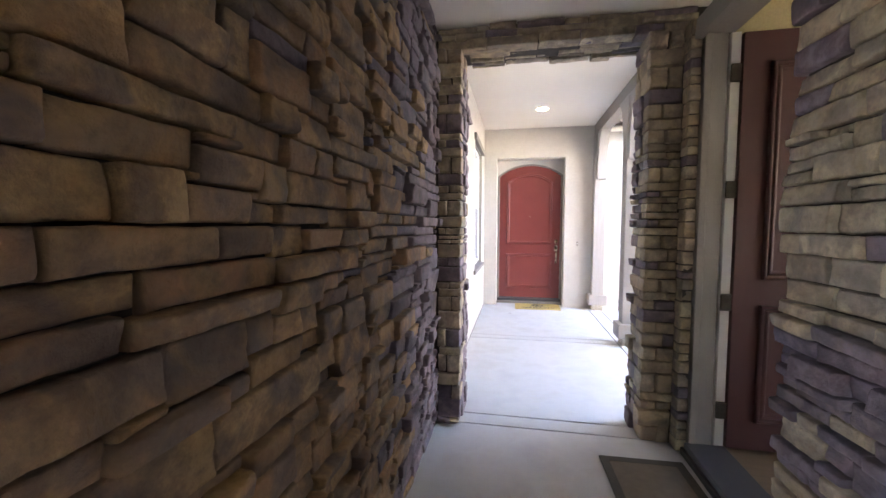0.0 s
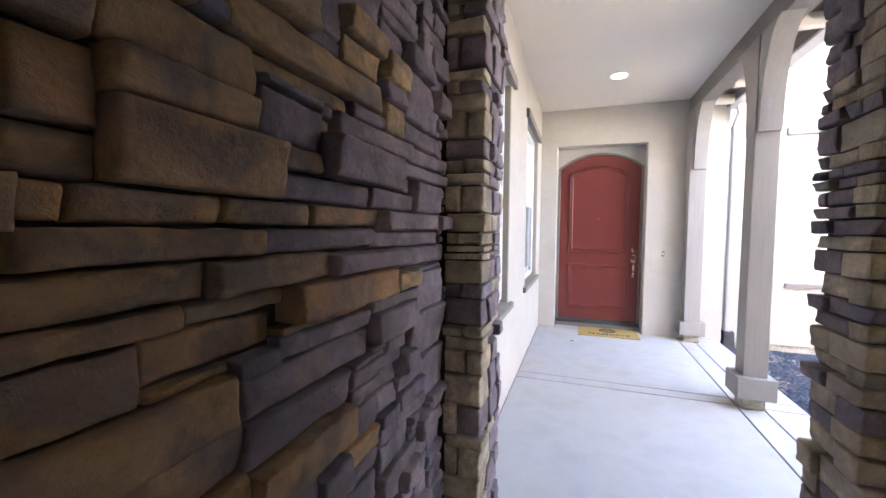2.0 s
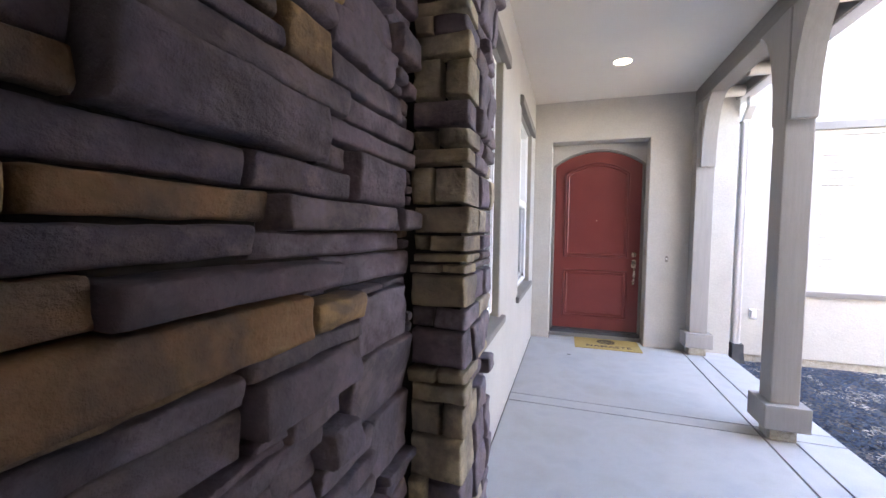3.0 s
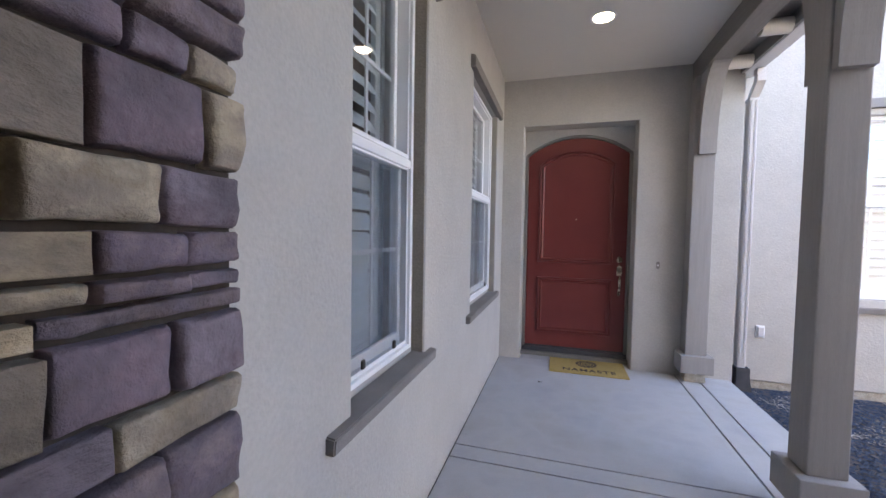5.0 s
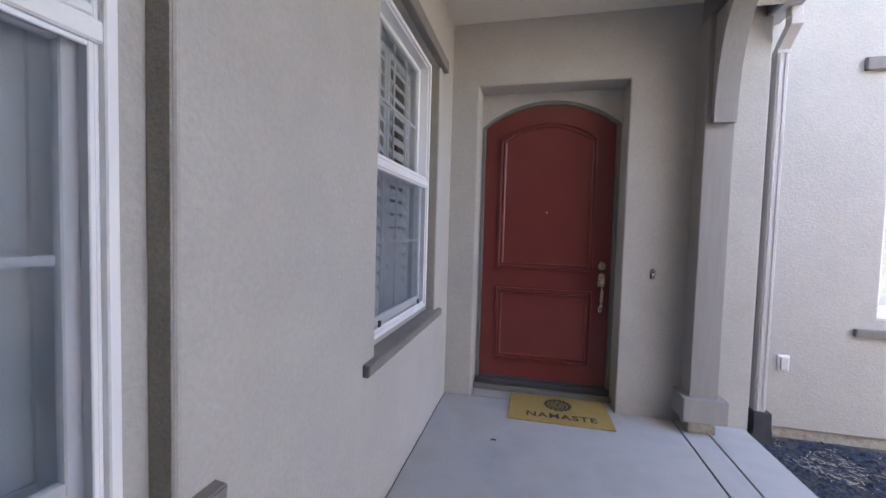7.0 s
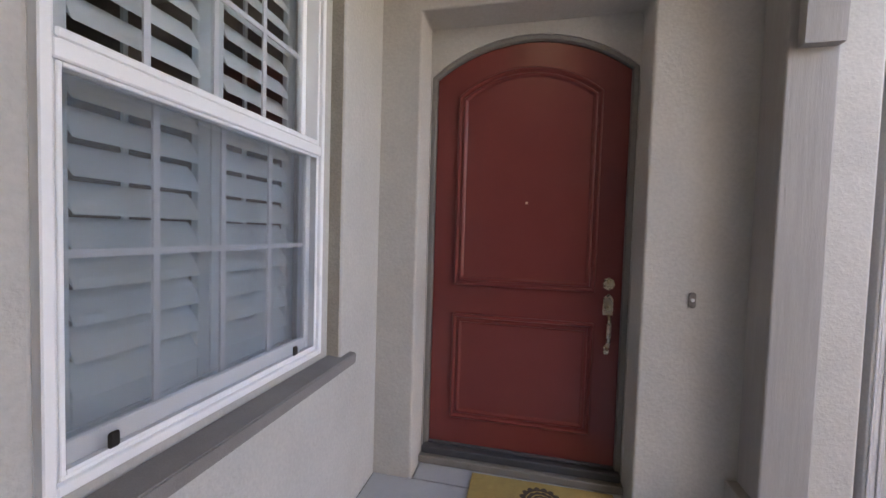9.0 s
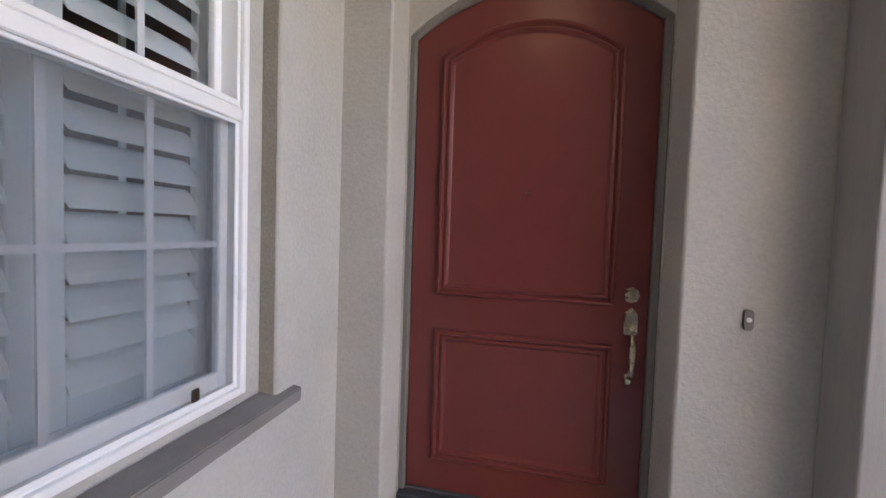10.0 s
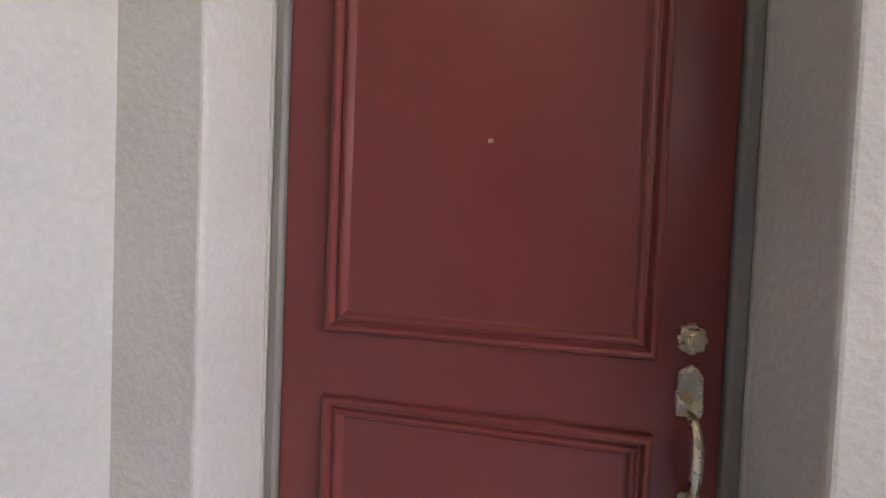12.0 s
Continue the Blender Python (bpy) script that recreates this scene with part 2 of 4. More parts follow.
def box(bm, x0, x1, y0, y1, z0, z1, bevel=0.0, seg=2):
    r = bmesh.ops.create_cube(bm, size=1.0)
    for v in r["verts"]:
        v.co = Vector(((x0 + x1) / 2 + v.co.x * (x1 - x0), (y0 + y1) / 2 + v.co.y * (y1 - y0), (z0 + z1) / 2 + v.co.z * (z1 - z0)))
    if bevel:
        es = list({e for v in r["verts"] for e in v.link_edges})
        bmesh.ops.bevel(bm, geom=es, offset=bevel, segments=seg, affect="EDGES", profile=0.5)
    return bm


def boxes(*rows, bevel=0.0, seg=1):
    bm = bmesh.new()
    for r in rows:
        box(bm, *r, bevel=bevel, seg=seg)
    return bm


def cyl(bm, p0, p1, r0, r1=None, n=20, caps=True):
    """A round bar from p0 to p1."""
    p0, p1 = Vector(p0), Vector(p1)
    d = p1 - p0
    q = d.to_track_quat("Z", "Y").to_matrix().to_4x4()
    bmesh.ops.create_cone(bm, cap_ends=caps, segments=n, radius1=r0, radius2=r0 if r1 is None else r1, depth=d.length,
                          matrix=Matrix.Translation((p0 + p1) / 2) @ q)
    return bm


def prism(bm, outline, a, b, axis="y"):
    """A solid from a 2D outline, pushed from a to b along an axis; the outline lies in the two other axes."""
    def at(p, s):
        return {"y": (p[0], s, p[1]), "x": (s, p[0], p[1]), "z": (p[0], p[1], s)}[axis]
    lo = [bm.verts.new(at(p, a)) for p in outline]
    hi = [bm.verts.new(at(p, b)) for p in outline]
    k = len(outline)
    bm.faces.new(lo)
    bm.faces.new(hi[::-1])
    for i in range(k):
        bm.faces.new((lo[i], hi[i], hi[(i + 1) % k], lo[(i + 1) % k]))
    return bm


def sweep(bm, path, profile, closed=True):
    """A moulding: path in x, z; profile points (inward offset, y). Mitred corners."""
    k = len(path)
    rings = []
    for i, p in enumerate(path):
        p = Vector(p)
        if closed or 0 < i < k - 1:
            a, b = Vector(path[i - 1]), Vector(path[(i + 1) % k])
            d0, d1 = (p - a).normalized(), (b - p).normalized()
        else:
            d0 = d1 = (Vector(path[1]) - p).normalized() if i == 0 else (p - Vector(path[i - 1])).normalized()
        n0, n1 = Vector((-d0.y, d0.x)), Vector((-d1.y, d1.x))
        nn = (n0 + n1).normalized()
        s = 1 / max(0.4, nn.dot(n0))
        rings.append([bm.verts.new((p.x + nn.x * o * s, y, p.y + nn.y * o * s)) for o, y in profile])
    for i in range(k if closed else k - 1):
        a, b = rings[i], rings[(i + 1) % k]
        for j in range(len(profile) - 1):
            bm.faces.new((a[j], a[j + 1], b[j + 1], b[j]))
    return bm


def wall(name, mat, us, vs, holes, thick, m, bevel=0.012, label=""):
    """A wall in local x (along) and z (up), its face at y = 0 and its thickness towards +y, with openings right through."""
    bm = bmesh.new()
    us, vs = sorted(set(us)), sorted(set(vs))
    verts = {}

    def vert(i, j, k):
        if (i, j, k) not in verts:
            verts[i, j, k] = bm.verts.new((us[i], k * thick, vs[j]))
        return verts[i, j, k]

    def solid(i, j):
        if not (0 <= i < len(us) - 1 and 0 <= j < len(vs) - 1):
            return False
        u, v = (us[i] + us[i + 1]) / 2, (vs[j] + vs[j + 1]) / 2
        return not any(a < u < b and c < v < d for a, b, c, d in holes)
    for i in range(len(us) - 1):
        for j in range(len(vs) - 1):
            if not solid(i, j):
                continue
            for k in (0, 1):
                bm.faces.new([vert(i, j, k), vert(i + 1, j, k), vert(i + 1, j + 1, k), vert(i, j + 1, k)])
            for (di, dj, a, b) in ((-1, 0, (i, j), (i, j + 1)), (1, 0, (i + 1, j), (i + 1, j + 1)), (0, -1, (i, j), (i + 1, j)), (0, 1, (i, j + 1), (i + 1, j + 1))):
                if not solid(i + di, j + dj):
                    bm.faces.new([vert(*a, 0), vert(*b, 0), vert(*b, 1), vert(*a, 1)])
    bmesh.ops.recalc_face_normals(bm, faces=bm.faces)
    if bevel:
        es = [e for e in bm.edges if len(e.link_faces) == 2 and e.calc_face_angle() > 1.2]
        bmesh.ops.bevel(bm, geom=es, offset=bevel, segments=3, affect="EDGES", profile=0.5)
    ob = part(name, bm, mat, label=label, m=m)
    return tagged(ob, kind="structure")


FACE_X = pose(0, 0, 0, 0, 0, 90)      # local x along world y, local y towards world -x


# ---- floor and ground ----
bm = bmesh.new()
for a, b in ((-400, 400),):
    vs = [bm.verts.new(p) for p in ((a, a, -0.10), (b, a, -0.10), (b, b, -0.10), (a, b, -0.10))]
    bm.faces.new(vs)
tagged(part("ground", bm, SOIL), kind="structure", label="dark soil with small stones beside the porch slab")
floor = part("floor", boxes((-0.86, 1.425, -1.5, 8.16, -0.16, -0.012), (-0.59, 0.54, 8.16, 8.38, -0.16, -0.012)), JOINT)
tagged(floor, kind="structure", label="pale grey concrete porch slab with saw-cut joints")
G = 0.006
XS, YS = (-0.816, 0.954, 1.135, 1.43), (3.90, 4.055, 6.05, 6.20, 8.148)
panels = [(-0.84, 1.43, -1.5, 3.90)]
panels += [(XS[i], XS[i + 1], YS[j], YS[j + 1]) for i in range(3) for j in range(4)]
panels.append((-0.586, 0.546, 8.148, 8.37))
for x0, x1, y0, y1 in panels:
    part("slab_panel", boxes((x0 + (G if x0 > 0 else 0), x1 - (G if x1 < 1.4 else 0), y0 + (G if y0 > 0 else 0), y1 - G, -0.14, 0), bevel=0.002), CONCRETE, floor)

# ---- stucco walls, ceilings ----
Z_CEIL, X_WALL, Y_END = 3.08, -0.825, 8.15
W1, W2 = (4.87, 5.57), (6.60, 7.725)
ZW = (0.79, 2.575)          # recesses in the wall; the frames stand inside them
F1, F2, ZF = (4.897, 5.497), (6.635, 7.632), (0.838, 2.545)
# wall_west, its face at x = X_WALL
wall("wall_west", STUCCO, (3.9, *W1, *W2, 8.6), (-0.1, *ZW, 3.3), [(*W1, *ZW), (*W2, *ZW)], 0.26, pose(X_WALL, 0, 0) @ FACE_X, label="grey-beige sand-finish stucco wall with two windows")
NX = (-0.60, 0.548)
wall("wall_north", STUCCO, (-1.1, *NX, 1.455), (-0.1, 2.572, 3.3), [(*NX, -0.2, 2.572)], 0.235, pose(0, Y_END, 0), label="grey-beige stucco end wall with a deep door recess")
# panel at the back of the recess, with the arched opening
DX0, DX1, ZS, ZA, Y_DOOR = -0.558, 0.508, 2.286, 2.472, 8.39
DXC, HALF = (DX0 + DX1) / 2, (DX1 - DX0) / 2


def arch(half, spring, apex, n=24, x=DXC, start=0.0):
    """Points of a segmental arch from right to left."""
    rise = apex - spring
    r = (half * half + rise * rise) / (2 * rise)
    a = math.asin(half / r)
    return [(x + r * math.sin(a - 2 * a * i / n), apex - r + r * math.cos(a - 2 * a * i / n)) for i in range(n + 1)]


def door_outline(grow=0.0, z0=0.0, n=24):
    pts = arch(HALF + grow, ZS + grow * 0.3, ZA + grow, n)
    return [(DXC + HALF + grow, z0), *pts, (DXC - HALF - grow, z0)]


bm = bmesh.new()
inner = door_outline(0.035, -0.05)
outer = []
for x, z in inner:
    if z < 0:
        outer.append((0.66 if x > 0 else -0.70, z))
    else:
        outer.append((x, 2.7))
outer[1] = (0.66, 2.7)
outer[-2] = (-0.70, 2.7)
f0 = [bm.verts.new((x, 8.362, z)) for x, z in inner]
f1 = [bm.verts.new((x, 8.362, z)) for x, z in outer]
b0 = [bm.verts.new((x, 8.50, z)) for x, z in inner]
for i in range(len(inner) - 1):
    bm.faces.new((f0[i], f1[i], f1[i + 1], f0[i + 1]))
    bm.faces.new((f0[i], b0[i], b0[i + 1], f0[i + 1]))
tagged(part("wall_recess", bm, STUCCO), kind="structure", label="stucco spandrel round the arched door")

tagged(part("ceiling", boxes((-1.1, 1.01, 4.05, 8.4, Z_CEIL, Z_CEIL + 0.12)), STUCCO_CEIL), kind="structure", label="flat pale stucco porch ceiling")
# Real over the passage; the unseen stretch behind is added to shade it.
tagged(part("ceiling_entry", boxes((-2.0, 1.0, -2.4, 3.2, 2.735, 2.85), (-1.3, 1.0, 3.2, 4.06, 2.735, 2.85)), STUCCO_CEIL), kind="structure", label="low flat stucco ceiling of the entry passage")
tagged(part("wall_upper", boxes((-1.1, 1.0, 4.02, 4.22, 2.70, 3.08)), STUCCO), kind="structure", label="stucco wall above the stone opening")
# Unseen masses above and behind, added to keep the sun off the porch.
tagged(part("unseen_sun_block", boxes((-7, 1.10, 4.0, 8.15, 3.22, 6.2), (-2.0, 1.10, -2.4, 4.0, 2.86, 6.2), (-7, 12, 8.60, 14, -0.1, 6.2)), STUCCO), kind="structure")

# far wall beyond the porch, with its own window
Y_FAR = 8.285
FW = (2.27, 3.38)
wall("wall_far", STUCCO, (1.20, *FW, 9.0), (-0.02, 0.845, 2.52, 6.2), [(*FW, 0.845, 2.52)], 0.26, pose(0, Y_FAR, 0), label="pale stucco house wall beside the planting bed")
tagged(part("foundation", boxes((1.41, 9.0, Y_FAR + 0.02, Y_FAR + 0.2, -0.2, -0.02)), ROUGH_CONCRETE), kind="structure", label="strip of bare foundation concrete under the stucco")
# unseen plain walls that close the place
tagged(part("wall_opposite", boxes((7.0, 7.2, -4, 8.3, -0.1, 2.9)), STUCCO), kind="structure")
# Added out of view to block and shape the light reaching the passage.
tagged(part("unseen_baffle_behind", boxes((0.765, 0.96, -0.6, 0.9, -0.1, 2.73), (-0.84, 0.96, -0.8, -0.6, -0.1, 2.73), (-1.0, -0.84, -0.8, 0.93, -0.1, 2.73), (-7.0, -6.8, -8, 4, -0.1, 2.2)), STUCCO), kind="structure")

# rooms behind the windows, their dimness put into the colour, and behind the open door
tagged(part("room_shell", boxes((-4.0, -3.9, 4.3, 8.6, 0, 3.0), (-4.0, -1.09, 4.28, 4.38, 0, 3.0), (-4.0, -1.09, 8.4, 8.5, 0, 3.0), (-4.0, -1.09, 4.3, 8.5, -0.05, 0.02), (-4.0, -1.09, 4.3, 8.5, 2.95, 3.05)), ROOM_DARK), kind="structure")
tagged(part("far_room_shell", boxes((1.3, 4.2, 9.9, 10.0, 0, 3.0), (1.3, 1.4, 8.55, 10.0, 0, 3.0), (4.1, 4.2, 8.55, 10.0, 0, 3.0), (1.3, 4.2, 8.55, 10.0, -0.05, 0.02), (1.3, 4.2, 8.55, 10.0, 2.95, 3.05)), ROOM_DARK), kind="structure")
# The gap in the unseen east wall is added to light room and passage.
tagged(part("entry_room_shell", boxes((1.0, 4.0, 3.86, 3.96, 0, 2.8), (3.9, 4.0, 0.9, 3.9, 0, 0.9), (3.9, 4.0, 0.9, 3.9, 2.3, 2.8), (3.9, 4.0, 0.9, 1.75, 0.9, 2.3), (3.9, 4.0, 2.9, 3.9, 0.9, 2.3), (1.0, 4.0, 0.9, 1.0, 0, 2.8), (1.0, 4.0, 0.9, 3.9, 2.75, 2.85)), ROOM), kind="structure")
tagged(part("entry_room_floor", boxes((0.98, 4.0, 0.9, 3.9, -0.05, 0.045)), WOOD_FLOOR), kind="structure")


# ---- windows ----
def bars(x0, x1, z0, z1, w, y0, y1, bevel=0.003, wb=None):
    """Four bars round a rectangle."""
    wb = wb or w
    return boxes((x0, x0 + w, y0, y1, z0, z1), (x1 - w, x1, y0, y1, z0, z1), (x0 + w, x1 - w, y0, y1, z1 - w, z1), (x0 + w, x1 - w, y0, y1, z0, z0 + wb), bevel=bevel)


def window(name, m, w, z0, z1, cols, label, screened=True):
    """A double-hung vinyl window: local x along the wall, outside at -y, sill end at x = 0."""
    t = thing(name, m, label, "window", kind="structure")
    h = z1 - z0
    mid = 0.843
    part("window_frame", bars(0, w, 0, h, 0.023, 0.042, 0.145), VINYL, t)
    part("frame_step", bars(0.023, w - 0.023, 0.023, h - 0.023, 0.011, 0.056, 0.145), VINYL, t)
    up = part("upper_sash", bars(0.034, w - 0.034, mid + 0.02, h - 0.034, 0.028, 0.114, 0.140), VINYL, t)
    low = part("lower_sash", bars(0.034, w - 0.034, 0.034, mid + 0.035, 0.030, 0.087, 0.110, wb=0.050), VINYL, t)
    part("meeting_rail", boxes((0.023, w - 0.023, 0.044, 0.086, mid + 0.010, mid + 0.050), (0.034, w - 0.034, 0.050, 0.1135, mid + 0.052, mid + 0.074), bevel=0.004), VINYL, t)
    gx0, gx1 = 0.058, w - 0.050
    for sash, ya, lo, hi in ((up, 0.127, mid + 0.03, h - 0.06), (low, 0.098, 0.081, mid + 0.03)):
        p = part("pane", boxes((gx0 - 0.012, gx1 + 0.012, ya - 0.002, ya + 0.002, lo, hi)), GLASS, sash, "clear window glass")
        p.visible_shadow = False
        rows = [(gx0 + (gx1 - gx0) * i / cols - 0.009, gx0 + (gx1 - gx0) * i / cols + 0.009, ya + 0.004, ya + 0.012, lo, hi) for i in range(1, cols)]
        zc = (lo + hi) / 2
        rows.append((gx0, gx1, ya + 0.0045, ya + 0.0125, zc - 0.009, zc + 0.009))
        part("muntin_grid", boxes(*rows), VINYL, sash, "flat white grid bars between the panes")
    if not screened:
        return t
    part("screen_frame", bars(0.034, w - 0.034, 0.034, mid + 0.010, 0.010, 0.052, 0.060, 0.002), VINYL, t, "thin white frame of the insect screen")
    s = part("insect_screen", boxes((0.044, w - 0.044, 0.0555, 0.0562, 0.044, mid)), SCREEN, t, "fine grey insect screen")
    s.visible_shadow = False
    for x in (0.13, w - 0.19):
        part("screen_latch", boxes((x - 0.012, x + 0.012, 0.040, 0.0515, 0.048, 0.084), bevel=0.004), BRONZE, t, "small black screen latch")
    return t


def shutter(name, m, w, h, panels, label, left=0.06, right=0.03):
    """Plantation shutter panels in a box frame, with tilted louvres: outer edge low, inner edge high."""
    t = thing(name, m, label, "window shutter", "plantation shutters")
    pw = (w - left - right) / panels
    st = 0.050
    part("box_frame", boxes((0, left, 0, 0.05, 0, h), (w - right, w, 0, 0.05, 0, h), (left, w - right, 0, 0.05, 0, 0.05), (left, w - right, 0, 0.05, h - 0.05, h), bevel=0.002), SHUTTER, t)
    louvre = bmesh.new()
    ll = pw - 2 * st - 0.004
    prof = [(-0.048, 0.0), (-0.02, 0.005), (0.02, 0.005), (0.048, 0.0), (0.02, -0.005), (-0.02, -0.005)]
    c, s = math.cos(radians(57)), math.sin(radians(57))
    prism(louvre, [(y * c - z * s, y * s + z * c) for y, z in prof], -ll / 2, ll / 2, "x")
    first = None
    z0, z1 = 0.05, h - 0.05
    for k in range(panels):
        x0 = left + k * pw
        part("panel_frame", bars(x0 + 0.0015, x0 + pw - 0.0015, z0, z1, st, 0.005, 0.033, wb=0.075), SHUTTER, t)
        n = int((z1 - z0 - 0.12) / 0.083)
        part("tilt_rod", boxes((x0 + pw / 2 - 0.007, x0 + pw / 2 + 0.007, 0.066, 0.076, z0 + 0.10, z1 - 0.10)), SHUTTER, t, "slim tilt rod behind the louvres")
        for i in range(n):
            mm = pose(x0 + pw / 2, 0.019, z0 + 0.11 + (z1 - z0 - 0.19) * i / (n - 1))
            if first is None:
                first = part("louvre", louvre, SHUTTER, t, m=mm)
            else:
                o = new("louvre", first.data)
                o.parent, o.matrix_basis = t, mm
    return t


def sill_trim(name, m, x0, x1, zt, label, top=False):
    """A moulded stucco band under or over a window: sloped top, square front."""
    bm = bmesh.new()
    if top:
        prism(bm, [(0.02, 0), (-0.034, 0), (-0.034, 0.085), (0.02, 0.095)], x0, x1, "x")
    else:
        prism(bm, [(0.064, 0.012), (0.064, -0.053), (-0.030, -0.053), (-0.034, 0.0)], x0, x1, "x")
    bmesh.ops.recalc_face_normals(bm, faces=bm.faces)
    bmesh.ops.bevel(bm, geom=bm.edges[:], offset=0.005, segments=2, affect="EDGES")
    o = part(name, bm, FOAM_TRIM, m=m @ pose(0, 0, zt), label=label)
    return tagged(o, kind="structure")


west = pose(X_WALL, 0, 0) @ FACE_X
window("window_1", west @ pose(F1[0], 0, ZF[0]), F1[1] - F1[0], *ZF, 2, "narrow white double-hung window with grid bars in the stucco wall")
for name, w, f in (("recess_1", W1, F1), ("recess_2", W2, F2)):
    bm = boxes((w[0] - 0.02, f[0], 0.068, 0.24, ZW[0] - 0.02, ZW[1] + 0.02), (f[1], w[1] + 0.02, 0.068, 0.24, ZW[0] - 0.02, ZW[1] + 0.02),
               (f[0], f[1], 0.068, 0.24, ZW[0] - 0.02, ZF[0]), (f[0], f[1], 0.068, 0.24, ZF[1], ZW[1] + 0.02))
    tagged(part(name, bm, STUCCO, m=west), kind="structure", label="stucco return round the window frame")
# Thin rough strips on the far returns; their brown-grey colour stands for shade.
for name, w in (("return_1", W1), ("return_2", W2)):
    tagged(part(name, boxes((w[1] - 0.004, w[1] + 0.003, 0.008, 0.067, ZW[0] + 0.004, ZW[1] - 0.004), bevel=0.001), SHADED_RETURN, m=west), kind="structure", label="rough stucco window return with its shade put into a brown-grey colour")
window("window_2", west @ pose(F2[0], 0, ZF[0]), F2[1] - F2[0], *ZF, 4, "wide white double-hung window with grid bars in the stucco wall")
window("window_3", pose(FW[0], Y_FAR, 0.845), FW[1] - FW[0], 0.845, 2.52, 4, "white double-hung window in the house wall across the planting bed", False)
shutter("plantation_shutter", west @ pose(F1[0] + 0.01, 0.190, ZF[0] + 0.005), F1[1] - F1[0] - 0.02, 1.69, 1, "white plantation shutter with half-open louvres behind the narrow window", 0.03, 0.033)
shutter("plantation_shutter", west @ pose(F2[0] + 0.01, 0.190, ZF[0] + 0.005), F2[1] - F2[0] - 0.02, 1.69, 2, "white two-panel plantation shutter with half-open louvres behind the wide window", 0.085, 0.001 - 0.02)
shutter("plantation_shutter", pose(FW[0] + 0.012, Y_FAR + 0.190, 0.855), FW[1] - FW[0] - 0.024, 1.65, 2, "white plantation shutter with half-open louvres in the window across the bed")
sill_trim("window_sill_1", west, W1[0] - 0.15, W1[1] + 0.105, 0.790, "dark grey-brown sloped stucco sill")
sill_trim("window_sill_2", west, W2[0] - 0.13, W2[1] + 0.105, 0.790, "dark grey-brown sloped stucco sill")
sill_trim("window_head_1", west, W1[0] - 0.12, W1[1] + 0.12, 2.57, "dark grey-brown stucco head band", True)
sill_trim("window_head_2", west, W2[0] - 0.12, W2[1] + 0.12, 2.57, "dark grey-brown stucco head band", True)
sill_trim("window_sill_3", pose(0, Y_FAR, 0), FW[0] - 0.135, FW[1] + 0.13, 0.765, "grey stucco sill band")
sill_trim("window_head_3", pose(0, Y_FAR, 0), FW[0] - 0.19, FW[1] + 0.19, 2.58, "grey stucco head band", True)


# ---- red arched door ----
door = thing("door_1", pose(0, Y_DOOR, 0), "closed red eight-foot arched front door with two raised-moulding panels", "door", kind="structure")
bm = bmesh.new()
prism(bm, door_outline(0, 0.105), 0, 0.045)
part("slab", bm, RED, door)
MOULD = [(0.0, 0.001), (0.002, -0.015), (0.006, -0.020), (0.012, -0.022), (0.018, -0.020), (0.022, -0.013), (0.025, -0.006), (0.030, -0.006), (0.034, -0.012), (0.040, -0.014), (0.046, -0.012), (0.052, -0.003), (0.060, 0.0015)]
PX0, PX1 = -0.432, 0.372
top_path = [(PX1, 1.075), *[(x, z) for x, z in arch((PX1 - PX0) / 2, 2.185, 2.335, 20, (PX0 + PX1) / 2)], (PX0, 1.075)]
bm = bmesh.new()
sweep(bm, top_path, MOULD)
part("upper_moulding", bm, RED, door, "red raised moulding with an arched head")
bm = bmesh.new()
sweep(bm, [(PX1, 0.268), (PX1, 0.905), (PX0, 0.905), (PX0, 0.268)], MOULD)
part("lower_moulding", bm, RED, door, "red raised rectangular moulding")
bm = bmesh.new()
fr = door_outline(0.004, 0.02)
sweep(bm, fr, [(0.0, 0.03), (0.0, -0.012), (-0.006, -0.022), (-0.026, -0.022), (-0.034, -0.012), (-0.034, 0.03)], closed=False)
part("door_frame", bm, FRAME_PAINT, door, "grey-brown arched door frame")
part("threshold", boxes((NX[0] + 0.002, NX[1] - 0.002, -0.092, 0.03, 0.003, 0.046), bevel=0.004), FRAME_PAINT, door, "grey-brown sill under the door")
part("sweep_plate", boxes((NX[0] + 0.012, NX[1] - 0.012, -0.062, 0.04, 0.0462, 0.092), (DX0, DX1, -0.02, 0.04, 0.0922, 0.108), bevel=0.005), RUBBER, door, "dark metal door threshold")
bm = bmesh.new()
cyl(bm, (0.0, 0, 1.568), (0.0, -0.005, 1.568), 0.0075, 0.006)
part("peephole", bm, NICKEL, door, "small metal peephole", m=pose(-0.02, 0, 0))
hx = 0.442
bm = bmesh.new()
for i in range(8):
    a = i * math.pi / 4
    cyl(bm, (hx + 0.019 * math.cos(a), 0, 1.128 + 0.022 * math.sin(a)), (hx + 0.019 * math.cos(a), -0.007, 1.128 + 0.022 * math.sin(a)), 0.014, 0.012, 12)
cyl(bm, (hx, 0, 1.128), (hx, -0.016, 1.128), 0.027, 0.022)
cyl(bm, (hx, -0.016, 1.128), (hx, -0.022, 1.128), 0.015, 0.013)
lock = part("deadbolt", bm, NICKEL, door, "satin nickel deadbolt rosette")
bm = bmesh.new()
prism(bm, [(hx - 0.025, 0.955), (hx + 0.025, 0.955), (hx + 0.027, 0.970), (hx + 0.026, 1.045), (hx + 0.018, 1.058), (hx + 0.010, 1.062), (hx, 1.074), (hx - 0.010, 1.062), (hx - 0.018, 1.058), (hx - 0.026, 1.045), (hx - 0.027, 0.970)], -0.011, 0.0)
